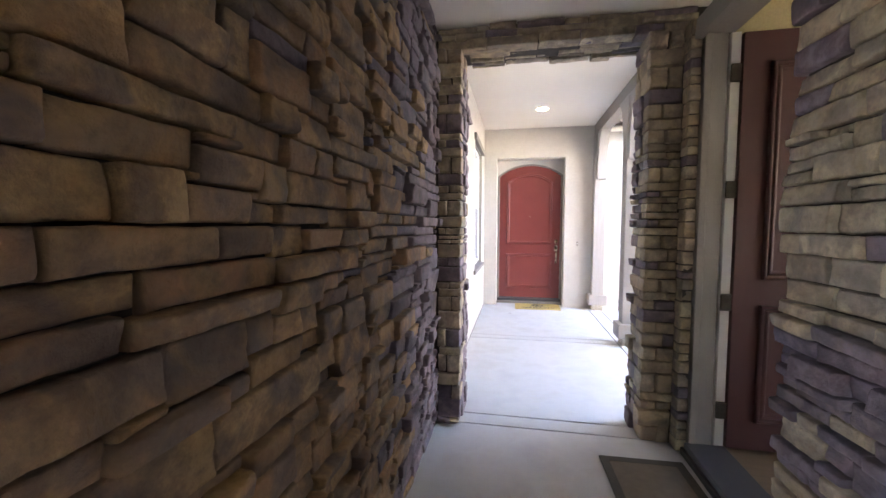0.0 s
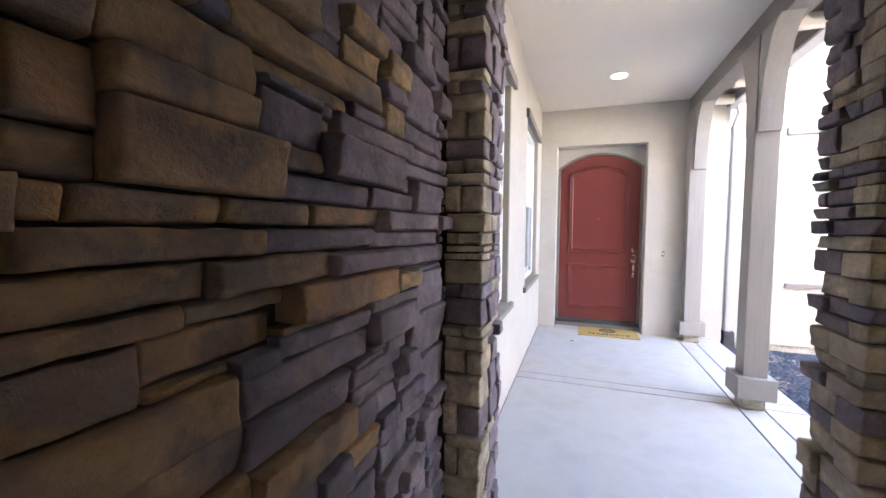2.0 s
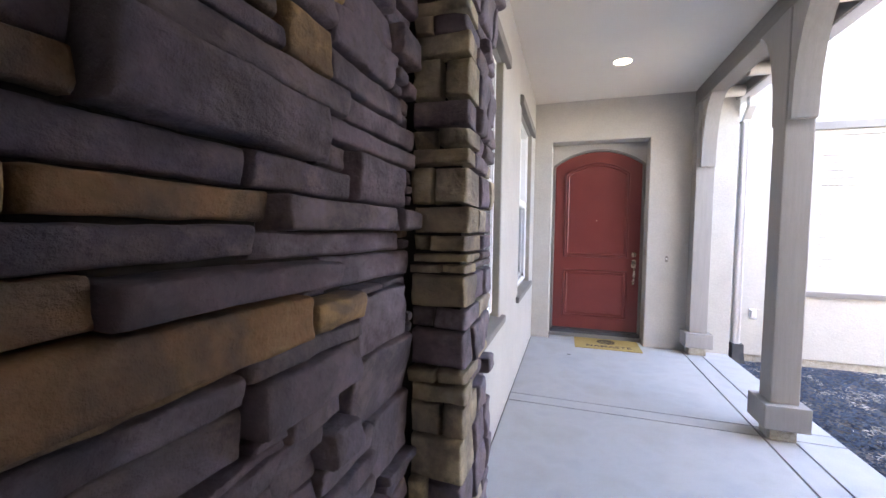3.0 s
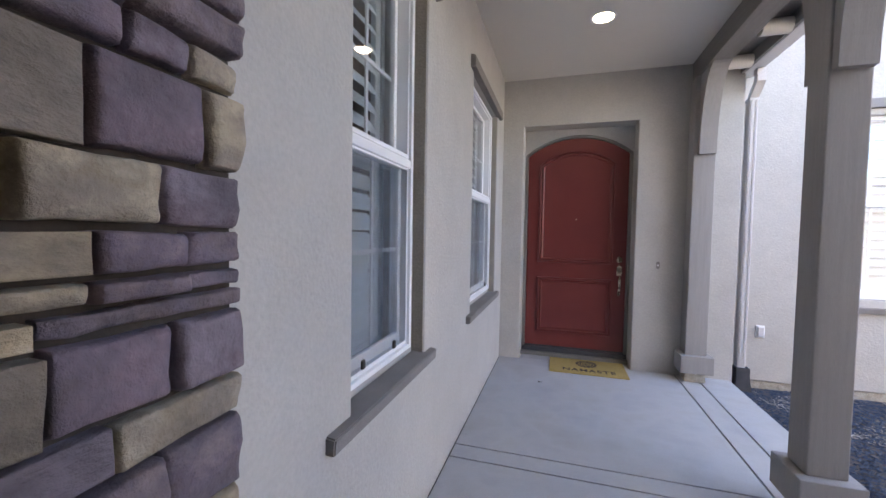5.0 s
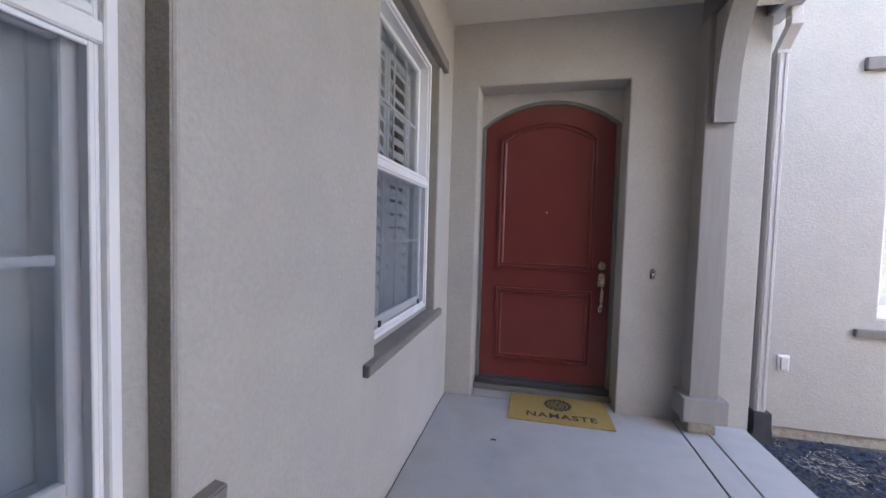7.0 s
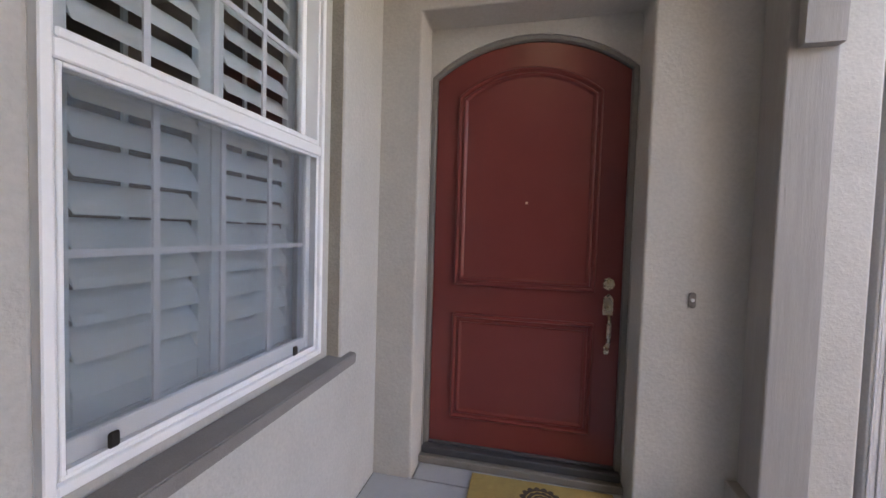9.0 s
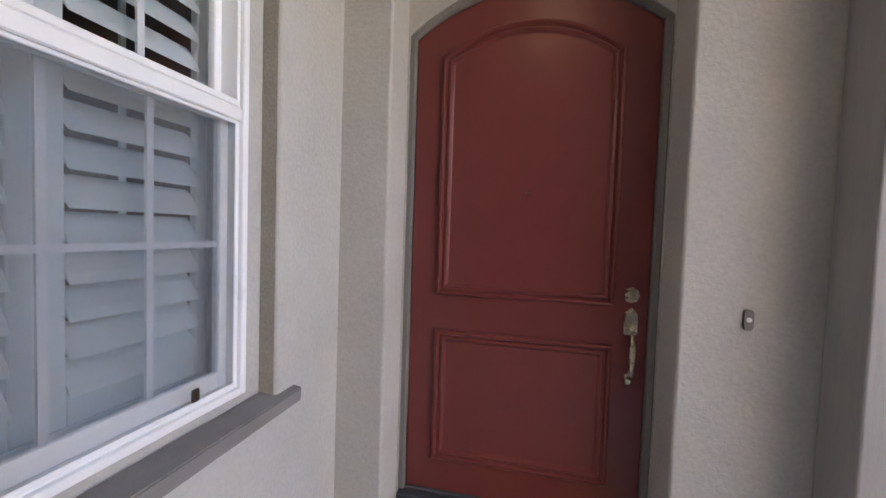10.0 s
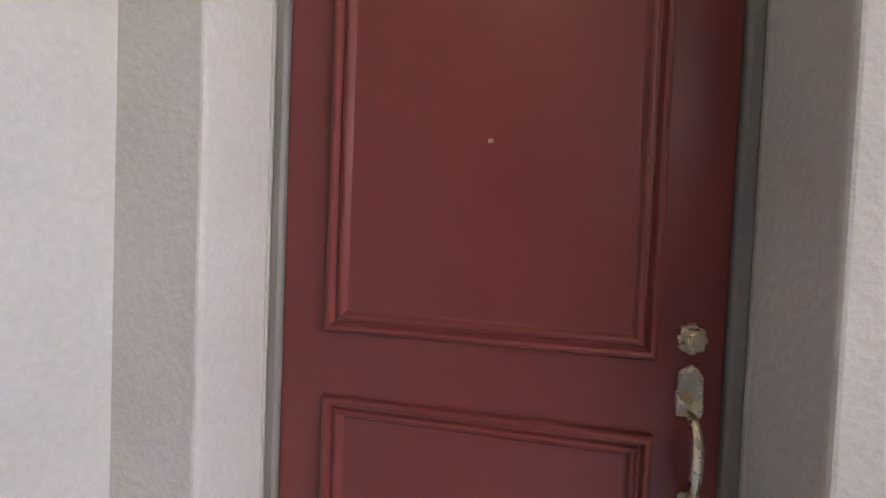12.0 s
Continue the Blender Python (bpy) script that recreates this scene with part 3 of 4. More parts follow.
bmesh.ops.bevel(bm, geom=[e for e in bm.edges if abs(e.verts[0].co.y + 0.011) < 1e-5 and abs(e.verts[1].co.y + 0.011) < 1e-5], offset=0.004, segments=2, affect="EDGES")
handle = part("latch_plate", bm, NICKEL, door, "satin nickel latch plate")
bm = bmesh.new()
pts = [(hx, -0.006, 0.965), (hx, -0.035, 0.955), (hx, -0.055, 0.925), (hx, -0.058, 0.88), (hx, -0.052, 0.83), (hx, -0.036, 0.78), (hx, -0.010, 0.765)]
fine = []
for i in range(len(pts) - 1):
    a, b, c, d = (Vector(pts[max(0, min(len(pts) - 1, k))]) for k in (i - 1, i, i + 1, i + 2))
    for k in range(6):
        f = k / 6
        fine.append(0.5 * (2 * b + (c - a) * f + (2 * a - 5 * b + 4 * c - d) * f * f + (3 * b - a - 3 * c + d) * f ** 3))
fine.append(Vector(pts[-1]))
rings = []
for i, p in enumerate(fine):
    d = (fine[min(i + 1, len(fine) - 1)] - fine[max(i - 1, 0)]).normalized()
    side, rad = Vector((1, 0, 0)), 0.0085 + 0.0035 * math.sin(math.pi * i / (len(fine) - 1))
    up = d.cross(side)
    rings.append([bm.verts.new(p + (side * math.cos(k * math.pi / 6) + up * math.sin(k * math.pi / 6)) * rad) for k in range(12)])
for ra, rb in zip(rings, rings[1:]):
    for k in range(12):
        bm.faces.new((ra[k], ra[(k + 1) % 12], rb[(k + 1) % 12], rb[k]))
bm.faces.new(rings[0]); bm.faces.new(rings[-1][::-1])
bmesh.ops.recalc_face_normals(bm, faces=bm.faces)
part("grip", bm, NICKEL, handle, "curved satin nickel pull grip", smooth=True)
part("grip_foot", boxes((hx - 0.014, hx + 0.014, -0.010, 0.0, 0.735, 0.785), bevel=0.006, seg=2), NICKEL, handle)
bm = bmesh.new()
cyl(bm, (hx, -0.010, 0.985), (hx, -0.045, 0.992), 0.011, 0.013, 14)
part("thumb_latch", bm, NICKEL, handle)

# ---- open dark red door by the passage ----
door2 = thing("door_2", pose(0.992, 3.765, 0), "dark maroon panel door standing wide open into the house", "door", kind="structure")
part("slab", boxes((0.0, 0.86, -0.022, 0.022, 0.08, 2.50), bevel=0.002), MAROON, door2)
bm = bmesh.new()
for za, zb in ((0.25, 0.95), (1.10, 2.33)):
    sweep(bm, [(0.73, za), (0.73, zb), (0.14, zb), (0.14, za)], [(o, y - 0.0225) for o, y in MOULD])
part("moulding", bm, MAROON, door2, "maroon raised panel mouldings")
for z in (0.30, 0.957, 1.62, 2.284):
    part("hinge", boxes((-0.054, -0.001, -0.012, 0.004, z - 0.05, z + 0.05), bevel=0.001), BRONZE, door2, "dark bronze butt hinge")

jamb = thing("door_frame_2", pose(0, 0, 0), "grey-brown painted timber door frame beside the stone", "door frame", kind="structure")
part("far_jamb", boxes((0.80, 0.930, 3.775, 3.86, 0, 2.52), (0.80, 0.840, 3.763, 3.7745, 0, 2.52), bevel=0.003), FRAME_PAINT, jamb)
part("inner_jamb", boxes((0.942, 0.990, 3.772, 3.86, 0.02, 2.515)), VINYL, jamb, "white painted inner face of the door frame")
part("near_jamb", boxes((0.80, 0.965, 2.86, 2.93, 0, 2.52), bevel=0.003), FRAME_PAINT, jamb)
part("head_jamb", boxes((0.80, 0.965, 2.86, 3.86, 2.5205, 2.60), (0.755, 0.80, 2.90, 3.80, 2.50, 2.61), bevel=0.003), FRAME_PAINT, jamb)
part("door_sill", boxes((0.775, 1.00, 2.93, 3.775, 0.002, 0.075), bevel=0.006), RUBBER, jamb, "dark metal sill of the open door")
part("sill_nose", boxes((0.755, 0.776, 2.93, 3.775, 0.002, 0.045), bevel=0.004), BRONZE, jamb, "worn metal nosing")
# outer wall of the entry block, seen in the window across the bed
tagged(part("wall_south", boxes((0.99, 5.0, 3.965, 4.12, -0.1, 6.0)), STUCCO), kind="structure")


# ---- posts, beam, eaves ----
def post(name, m, half_depth, far, near, label, w=0.091, inset=0.035):
    """A square timber post on a footing, with curved knee braces under the beam. Local origin: centre at the floor."""
    t = thing(name, m, label, "porch post", "porch posts")
    d0, d1 = -half_depth[0], half_depth[1]
    part("footing", boxes((-w + 0.004, w - 0.002, d0 + 0.004, d1 - 0.004, 0, 0.098), bevel=0.008, seg=2), ROUGH_CONCRETE, t, "rough broken concrete footing")
    part("base_trim", boxes((-w - 0.048, w + 0.048, d0 - 0.05, min(d1 + 0.05, half_depth[2]), 0.095, 0.262), bevel=0.004), WOOD_PAINT, t, "boxed base trim")
    part("shaft", boxes((-w, w, d0, d1, 0.262, 2.90), bevel=0.007, seg=2), WOOD_PAINT, t, "rough-sawn painted shaft")
    curve = [(0.045, 2.165)]
    for i in range(0, 11):
        a = math.pi / 2 * i / 10
        curve.append((0.045 + 0.275 * (1 - math.cos(a)) ** 1.0, 2.18 + 0.72 * math.sin(a)))
    for side in ([1] if far else []) + ([-1] if near else []):
        y0 = d1 if side > 0 else d0
        bm = bmesh.new()
        prism(bm, [(y0, 2.165)] + [(y0 + side * y, z) for y, z in curve] + [(y0, 2.90)], -w + inset, w - 0.010, "x")
        part("knee_brace", bm, WOOD_PAINT, t, "curved knee brace")
    return t


post("porch_post", pose(1.0525, 6.083, 0), (0.083, 0.083, 0.14), True, True, "greige painted square timber post on a broken concrete footing", 0.0825, 0.010)
post("porch_post", pose(1.083, 8.055, 0), (0.09, 0.09, 0.09), False, True, "greige painted square timber post set against the stucco end wall")
beam = part("porch_beam", boxes((1.005, 1.165, 4.2, 8.145, 2.905, 3.085), bevel=0.006, seg=2), BEAM_SHADED)
tagged(beam, "long greige painted timber beam on the porch posts", "beam")

eaves = thing("roof_eaves", pose(0, 0, 0), "greige boarded eaves with round rafter ends above the beam", "roof eaves", kind="structure")
part("soffit", boxes((1.165, 1.43, 4.2, 8.28, 3.055, 3.085)), BEAM_SHADED, eaves)
part("blocking", boxes((1.166, 1.19, 4.2, 8.145, 2.93, 3.054)), BEAM_SHADED, eaves)
part("fascia", boxes((1.405, 1.43, 4.2, 8.28, 2.945, 3.054), bevel=0.003), BEAM_SHADED, eaves)
part("roof_deck", boxes((1.0, 1.50, 4.0, 8.28, 3.09, 3.215)), ROOF, eaves)
y = 7.93
while y > 4.3:
    bm = bmesh.new()
    cyl(bm, (1.215, y, 2.975), (1.404, y, 2.975), 0.058, n=28)
    part("rafter_end", bm, STUCCO_CEIL, eaves, "round pale rafter end", smooth=False)
    y -= 0.62
gut = thing("rain_gutter", pose(0, 0, 0), "pale painted metal gutter with a downspout to a black drain boot", "rain gutter", kind="structure")
bm = bmesh.new()
prism(bm, [(1.434, 2.945), (1.545, 2.945), (1.57, 2.99), (1.57, 3.035), (1.585, 3.06), (1.585, 3.07), (1.434, 3.07)], 4.2, 8.275, "y")
part("gutter", bm, GUTTER, gut)
part("outlet", boxes((1.490, 1.560, 8.03, 8.10, 2.885, 2.945), bevel=0.004), GUTTER, gut)
bm = bmesh.new()
prism(bm, [(8.03, 2.89), (8.10, 2.89), (8.105, 2.85), (8.19, 2.775), (8.24, 2.715), (8.165, 2.715), (8.125, 2.755), (8.035, 2.83)], 1.497, 1.567, "x")
part("elbow", bm, GUTTER, gut, "offset elbow of the downspout")
part("downspout", boxes((1.497, 1.569, 8.170, 8.245, 0.13, 2.72), (1.507, 1.523, 8.165, 8.1699, 0.13, 2.71), (1.543, 1.559, 8.165, 8.1699, 0.13, 2.71), bevel=0.004), GUTTER, gut, "ribbed rectangular downspout")
part("strap", boxes((1.492, 1.574, 8.163, 8.28, 2.695, 2.722)), GUTTER, gut)
bm = bmesh.new()
prism(bm, [(1.485, 0.13), (1.597, 0.13), (1.60, 0.02), (1.62, -0.105), (1.475, -0.105), (1.49, 0.02)], 8.145, 8.262, "y")
part("drain_boot", bm, RUBBER, gut, "black plastic drain boot")

# ---- small fittings ----
lamp = thing("ceiling_downlight", pose(0.085, 7.048, Z_CEIL), "round recessed ceiling downlight with a white ring, switched on", "ceiling light")
bm = bmesh.new()
ring = []
for i in range(32):
    a = 2 * math.pi * i / 32
    ring.append([bm.verts.new((r * math.cos(a), r * math.sin(a), z)) for r, z in ((0.096, 0), (0.094, -0.006), (0.078, -0.007), (0.072, 0.0))])
for i in range(32):
    for j in range(3):
        bm.faces.new((ring[i][j], ring[i][j + 1], ring[(i + 1) % 32][j + 1], ring[(i + 1) % 32][j]))
part("trim_ring", bm, VINYL, lamp)
bm = bmesh.new()
cyl(bm, (0, 0, 0.01), (0, 0, -0.003), 0.074, n=32)
part("lens", bm, LAMP, lamp, "glowing frosted lens")

bell = thing("doorbell", pose(0.767, Y_END, 1.100), "small aged pewter doorbell with a white button on stucco", "doorbell")
bm = bmesh.new()
prism(bm, [(0.015 * math.cos(a), (0.023 if math.sin(a) > 0 else -0.023) + 0.015 * math.sin(a)) for a in [radians(7.5 + 15 * i) for i in range(24)]], -0.012, 0.0)
part("plate", bm, PEWTER, bell)
bm = bmesh.new()
cyl(bm, (0, -0.012, 0), (0, -0.017, 0), 0.009, 0.007)
part("button", bm, BUTTON, bell, "small white round button")

cover = thing("outlet_cover", pose(1.717, Y_FAR, 0.475), "white weatherproof outlet cover on the stucco wall", "electrical outlet")
part("plate", boxes((-0.038, 0.038, -0.012, 0.0, -0.06, 0.06), bevel=0.004), VINYL, cover)
part("flap", boxes((-0.026, 0.026, -0.030, -0.0122, -0.048, 0.048), bevel=0.008, seg=3), GUTTER, cover, "grey outlet flap")

mat = thing("doormat", pose(0.115, 8.045, 0.0, 0, 0, 0.6), "tan coir doormat printed with a dark mandala and one word", "doormat")
bm = boxes((-0.378, 0.378, -0.229, 0.229, 0.001, 0.014), bevel=0.003)
part("coir", bm, COIR, mat)
cu = bpy.data.curves.new("print", "FONT")
cu.body, cu.size, cu.extrude, cu.align_x = "NAMASTE", 0.105, 0.0006, "CENTER"
cu.space_character, cu.offset = 1.15, 0.0022
word = new("word", cu)
dg = bpy.context.evaluated_depsgraph_get()
dg.update()
me = bpy.data.meshes.new_from_object(word.evaluated_get(dg))
bpy.data.objects.remove(word)
me.materials.clear()
me.materials.append(INK)
word = new("printed_word", me)
word.parent, word.matrix_basis = mat, pose(0.01, -0.160, 0.0150)
word["label"] = "dark printed word NAMASTE"
bm = bmesh.new()
for r0, r1, n, lobe in ((0.078, 0.094, 16, 0.018), (0.052, 0.066, 12, 0.008), (0.030, 0.040, 10, 0.006), (0.0, 0.018, 8, 0.003)):
    a0, b0 = [], []
    k = n * 6
    for i in range(k):
        a = 2 * math.pi * i / k
        bump = lobe * abs(math.sin(a * n / 2))
        a0.append(bm.verts.new(((r0) * math.cos(a), r0 * math.sin(a), 0)))
        b0.append(bm.verts.new(((r1 + bump) * math.cos(a), (r1 + bump) * math.sin(a), 0)))
    for i in range(k):
        bm.faces.new((a0[i], b0[i], b0[(i + 1) % k], a0[(i + 1) % k]))
part("printed_mandala", bm, INK, mat, "dark round mandala print", m=pose(0.0, 0.075, 0.0155))

rug = thing("entry_mat", pose(0.50, 3.22, 0, 0, 0, 1.5), "dark rubber-edged brown mat before the open door", "doormat")
part("border", boxes((-0.235, -0.185, -0.43, 0.43, 0.001, 0.012), (0.185, 0.235, -0.43, 0.43, 0.001, 0.012), (-0.185, 0.185, 0.38, 0.43, 0.001, 0.012), (-0.185, 0.185, -0.43, -0.38, 0.001, 0.012), bevel=0.002), DARK_MAT, rug, "dark rubber border")
part("field", boxes((-0.185, 0.185, -0.38, 0.38, 0.001, 0.010)), MAT_FIELD, rug, "worn brown field")


# ---- planting bed ----
def chips(name, mat, label, count, seed, sizes, longest, cluster, lift):
    """Loose slivers strewn over the bed; cluster: the least value of a slow noise at which they lie."""
    rng = random.Random(seed)
    vs, fs, made = [], [], 0
    while made < count:
        x, y = 1.44 + 2.6 * rng.random() ** 1.2, 4.6 + 3.66 * rng.random()
        if noise.noise(Vector((x * 1.7, y * 1.7, 4.0))) + 0.5 * noise.noise(Vector((x * 6, y * 6, 9.0))) < cluster + 0.25 * rng.random():
            continue
        made += 1
        s, ln = rng.uniform(*sizes), rng.uniform(0.8, longest)
        z = -0.10 + 0.035 * noise.noise(Vector((x * 2.5, y * 2.5, 0))) * 0.5 + rng.uniform(0, 0.012) + lift
        ax, lz, base = rng.uniform(0, 3.14), rng.uniform(0.3, 0.7), len(vs)
        for dx, dy, dz in ((-1, -.5, 0), (1, -.6, .1), (.9, .5, 0), (-1, .6, .1), (-.5, 0, 1), (.6, .1, 1.1)):
            px, py = dx * s * ln, dy * s
            vs.append((x + px * math.cos(ax) - py * math.sin(ax), y + px * math.sin(ax) + py * math.cos(ax), z + dz * s * lz))
        fs += [[base + k for k in f] for f in ((0, 1, 5, 4), (2, 3, 4, 5), (1, 2, 5), (3, 0, 4))]
    me = bpy.data.meshes.new(name)
    me.from_pydata(vs, [], fs)
    me.materials.append(mat)
    return tagged(new(name, me), label, name.replace("_", " "), kind="stuff")


chips("mulch", MULCH, "dark blue-grey bark mulch beside the concrete slab", 22000, 5, (0.006, 0.014), 2.4, -2.0, 0.0)
chips("wood_chips", PALE_CHIPS, "pale straw-coloured wood chips strewn over the mulch", 3200, 8, (0.003, 0.008), 4.5, 0.10, 0.006)


# ---- ledge stone ----
STONES = {}


def stone_mesh(length, height, variant, cool):
    """A split stone with worn, uneven edges, centred, its face at y = 0 and its body towards +y."""
    key = (length, height, variant, cool)
    if key in STONES:
        return STONES[key]
    r = random.Random(hash_int(length, height, variant))
    e = min(0.0035, height * 0.10)
    nx, nz = max(2, min(12, int(length / 0.03))), (2 if height < 0.05 else 3 if height < 0.1 else 5)
    xs = [-length / 2, -length / 2 + e, -length / 2 + 2.6 * e] + [-length / 2 + length * i / nx for i in range(1, nx)] + [length / 2 - 2.6 * e, length / 2 - e, length / 2]
    zs = [-height / 2, -height / 2 + e, -height / 2 + 2.6 * e] + [-height / 2 + height * i / nz for i in range(1, nz)] + [height / 2 - 2.6 * e, height / 2 - e, height / 2]
    ys = [0.0, 0.012, 0.10]
    top_x, top_z = len(xs) - 1, len(zs) - 1
    lean_x, lean_z = r.uniform(-0.035, 0.035), r.uniform(-0.12, 0.12)
    bm = bmesh.new()
    verts = {}
    off = Vector((r.uniform(0, 90), r.uniform(0, 90), r.uniform(0, 90)))

    def vert(i, j, k):
        if (i, j, k) not in verts:
            p = Vector((xs[i], ys[j], zs[k]))
            di, dk = min(i, top_x - i), min(k, top_z - k)
            if j == 0:
                p.y += e * (1.3, 0.35, 0)[min(di, 2)] + e * (1.3, 0.35, 0)[min(dk, 2)]
                if di == 0:
                    p.x *= 1 - e * 0.5 / (length / 2)
                if dk == 0:
                    p.z *= 1 - e * 0.4 / (height / 2)
            q = Vector((p.x, 0.3 * p.y, p.z)) * 8 + off
            a, b, c = noise.noise_vector(q), noise.noise_vector(q * 2.9), noise.noise_vector(q * 6.5)
            face = 1.0 if j < 2 else 0.0
            bed = noise.noise(Vector((p.x * 3.5, 0.0, p.z * 26)) + off)          # split beds that run along the stone
            p += Vector(((a.x * 0.005 + b.x * 0.003) * (1 if di < 3 else 0), (a.y * 0.006 + b.y * 0.005 + c.y * 0.0032 + bed * 0.006) * face,
                         (a.z * 0.003 + b.z * 0.0025 + c.z * 0.002) * (1 if dk < 3 else 0)))
            p.y += (p.x * lean_x + p.z * lean_z) * face
            verts[i, j, k] = bm.verts.new(p)
        return verts[i, j, k]
    for i in range(top_x):
        for k in range(top_z):
            bm.faces.new((vert(i, 0, k), vert(i + 1, 0, k), vert(i + 1, 0, k + 1), vert(i, 0, k + 1)))
        for j in range(2):
            bm.faces.new((vert(i, j, 0), vert(i, j + 1, 0), vert(i + 1, j + 1, 0), vert(i + 1, j, 0)))
            bm.faces.new((vert(i, j, top_z), vert(i + 1, j, top_z), vert(i + 1, j + 1, top_z), vert(i, j + 1, top_z)))
    for k in range(top_z):
        for j in range(2):
            bm.faces.new((vert(0, j, k), vert(0, j, k + 1), vert(0, j + 1, k + 1), vert(0, j + 1, k)))
            bm.faces.new((vert(top_x, j, k), vert(top_x, j + 1, k), vert(top_x, j + 1, k + 1), vert(top_x, j, k + 1)))
    me = bpy.data.meshes.new("stone")
    bm.to_mesh(me)
    bm.free()
    for p in me.polygons:
        p.use_smooth = True
    me.materials.append(STONE[cool])
    STONES[key] = me
    return me


def hash_int(a, b, c):
    return int(a * 1000) * 7919 + int(b * 1000) * 104729 + c * 31


def pick_tone(cool, r):
    """cool: the share of grey stones among brown ones; above 1, the share beyond 1 is that of grey among olive ones."""
    return (2 if r.random() > cool - 1 else 1) if cool > 1 else int(r.random() < cool)


LENGTHS, HEIGHTS = (0.05, 0.07, 0.10, 0.14, 0.19, 0.26, 0.35, 0.46), (0.022, 0.03, 0.045, 0.06, 0.08, 0.105, 0.14, 0.18)


def place_stone(parent, m, u, v, w, h, depth, r, deep=1.0, cool=1.15):
    """One stone of size w by h about (u, v) on the face m, standing proud by depth."""
    L = min(LENGTHS, key=lambda a: abs(a - w))
    H = min(HEIGHTS, key=lambda a: abs(a - h))
    o = new("stone", stone_mesh(L, H, r.randrange(3), pick_tone(cool, r)))
    o.parent = parent
    o.matrix_basis = m @ pose(u, -depth, v, r.uniform(-2.5, 2.5), r.uniform(-0.5, 0.5), r.uniform(-1.5, 1.5)) @ Matrix.Diagonal((w / L, deep, h / H, 1))
    return o


def split(u0, u1, v0, v1, r, out, tall=0.105, wide=0.36, thin=0.55):
    """Cuts a rectangle into stones by broken courses."""
    w, h = u1 - u0, v1 - v0
    if h > tall * 1.5 or (h > tall and (w > 0.22 or r.random() < 0.7)):
        k = v_round(h, r)
        split(u0, u1, v0, v0 + k, r, out, tall, wide, thin)
        split(u0, u1, v0 + k, v1, r, out, tall, wide, thin)
    elif w > wide * 1.35 or (w > wide and r.random() < 0.6) or (w > 3.2 * h + 0.10 and r.random() < 0.45):
        k = w * r.uniform(0.3, 0.7)
        split(u0, u0 + k, v0, v1, r, out, tall, wide, thin)
        split(u0 + k, u1, v0, v1, r, out, tall, wide, thin)
    elif h > 0.068 and w > 0.09 and r.random() < thin:
        k = h * r.choice((0.36, 0.5, 0.64))
        split(u0, u1, v0, v0 + k, r, out, tall, wide, thin)
        split(u0, u1, v0 + k, v1, r, out, tall, wide, thin)
    else:
        out.append((u0, u1, v0, v1))


def v_round(h, r):
    return h * r.uniform(0.42, 0.58)


def joined(name, parent, stones, mat):
    """Many stones of a wall's far stretches in one mesh."""
    vs, fs, base = [], [], 0
    for me, m in stones:
        n = len(me.vertices)
        co = np.empty(n * 3)
        me.vertices.foreach_get("co", co)
        mm = np.array(m)
        vs.append(co.reshape(-1, 3) @ mm[:3, :3].T + mm[:3, 3])
        fs += [[v + base for v in p.vertices] for p in me.polygons]
        base += n
    me = bpy.data.meshes.new(name)
    me.from_pydata(np.concatenate(vs).tolist(), [], fs)
    for p in me.polygons:
        p.use_smooth = True
    me.materials.append(mat)
    o = new(name, me)
    o.parent = parent
    o["kind"] = "stuff"
    return o


# the stones of the west wall between knee and head height: from, to along the passage, bottom, top, in centimetres
WEST_NEAR = ((147, 163, 106, 113), (148, 172, 113, 122), (148, 166, 141, 150), (148, 157, 134, 141), (148, 170, 128, 134), (148, 167, 122, 128), (151, 158, 150, 157), (154, 168, 162, 172), (156, 188, 157, 162), (157, 185, 134, 141), (158, 179, 150, 157), (160, 182, 94, 106), (163, 184, 106, 111), (166, 176, 141, 150), (167, 200, 122, 127), (168, 199, 163, 170), (170, 202, 127, 134), (172, 192, 111, 122), (176, 193, 141, 148), (179, 196, 148, 155), (182, 220, 94, 106), (185, 202, 134, 141), (188, 196, 170, 183), (188, 206, 155, 163))
WEST_MIDDLE_NEAR = ((192, 201, 113, 122), (192, 212, 106, 113), (193, 204, 141, 146), (196, 206, 146, 155), (196, 217, 170, 180), (199, 210, 163, 170), (201, 220, 120, 127), (201, 212, 113, 120), (202, 216, 133, 141), (202, 232, 127, 133), (204, 228, 141, 146), (206, 220, 154, 162), (206, 230, 146, 154), (210, 229, 162, 170), (212, 222, 112, 120), (212, 222, 107, 112), (216, 236, 134, 140), (220, 230, 122, 127), (220, 232, 98, 107), (220, 230, 154, 162), (222, 241, 116, 122), (222, 235, 107, 116), (228, 242, 140, 146), (229, 266, 162, 168))
WEST_MIDDLE = ((230, 241, 146, 154), (230, 241, 122, 126), (230, 258, 156, 162), (232, 249, 126, 134), (232, 258, 93, 106), (235, 252, 106, 116), (236, 247, 134, 140), (237, 260, 168, 183), (241, 253, 146, 156), (242, 258, 140, 146), (247, 256, 134, 140), (253, 258, 146, 156), (254, 270, 117, 126), (254, 284, 108, 117), (254, 276, 126, 130), (256, 279, 130, 136), (258, 267, 146, 152), (258, 263, 141, 146), (258, 290, 136, 141), (258, 267, 152, 162), (263, 283, 141, 146), (265, 286, 99, 108), (266, 290, 163, 172), (267, 290, 157, 163))
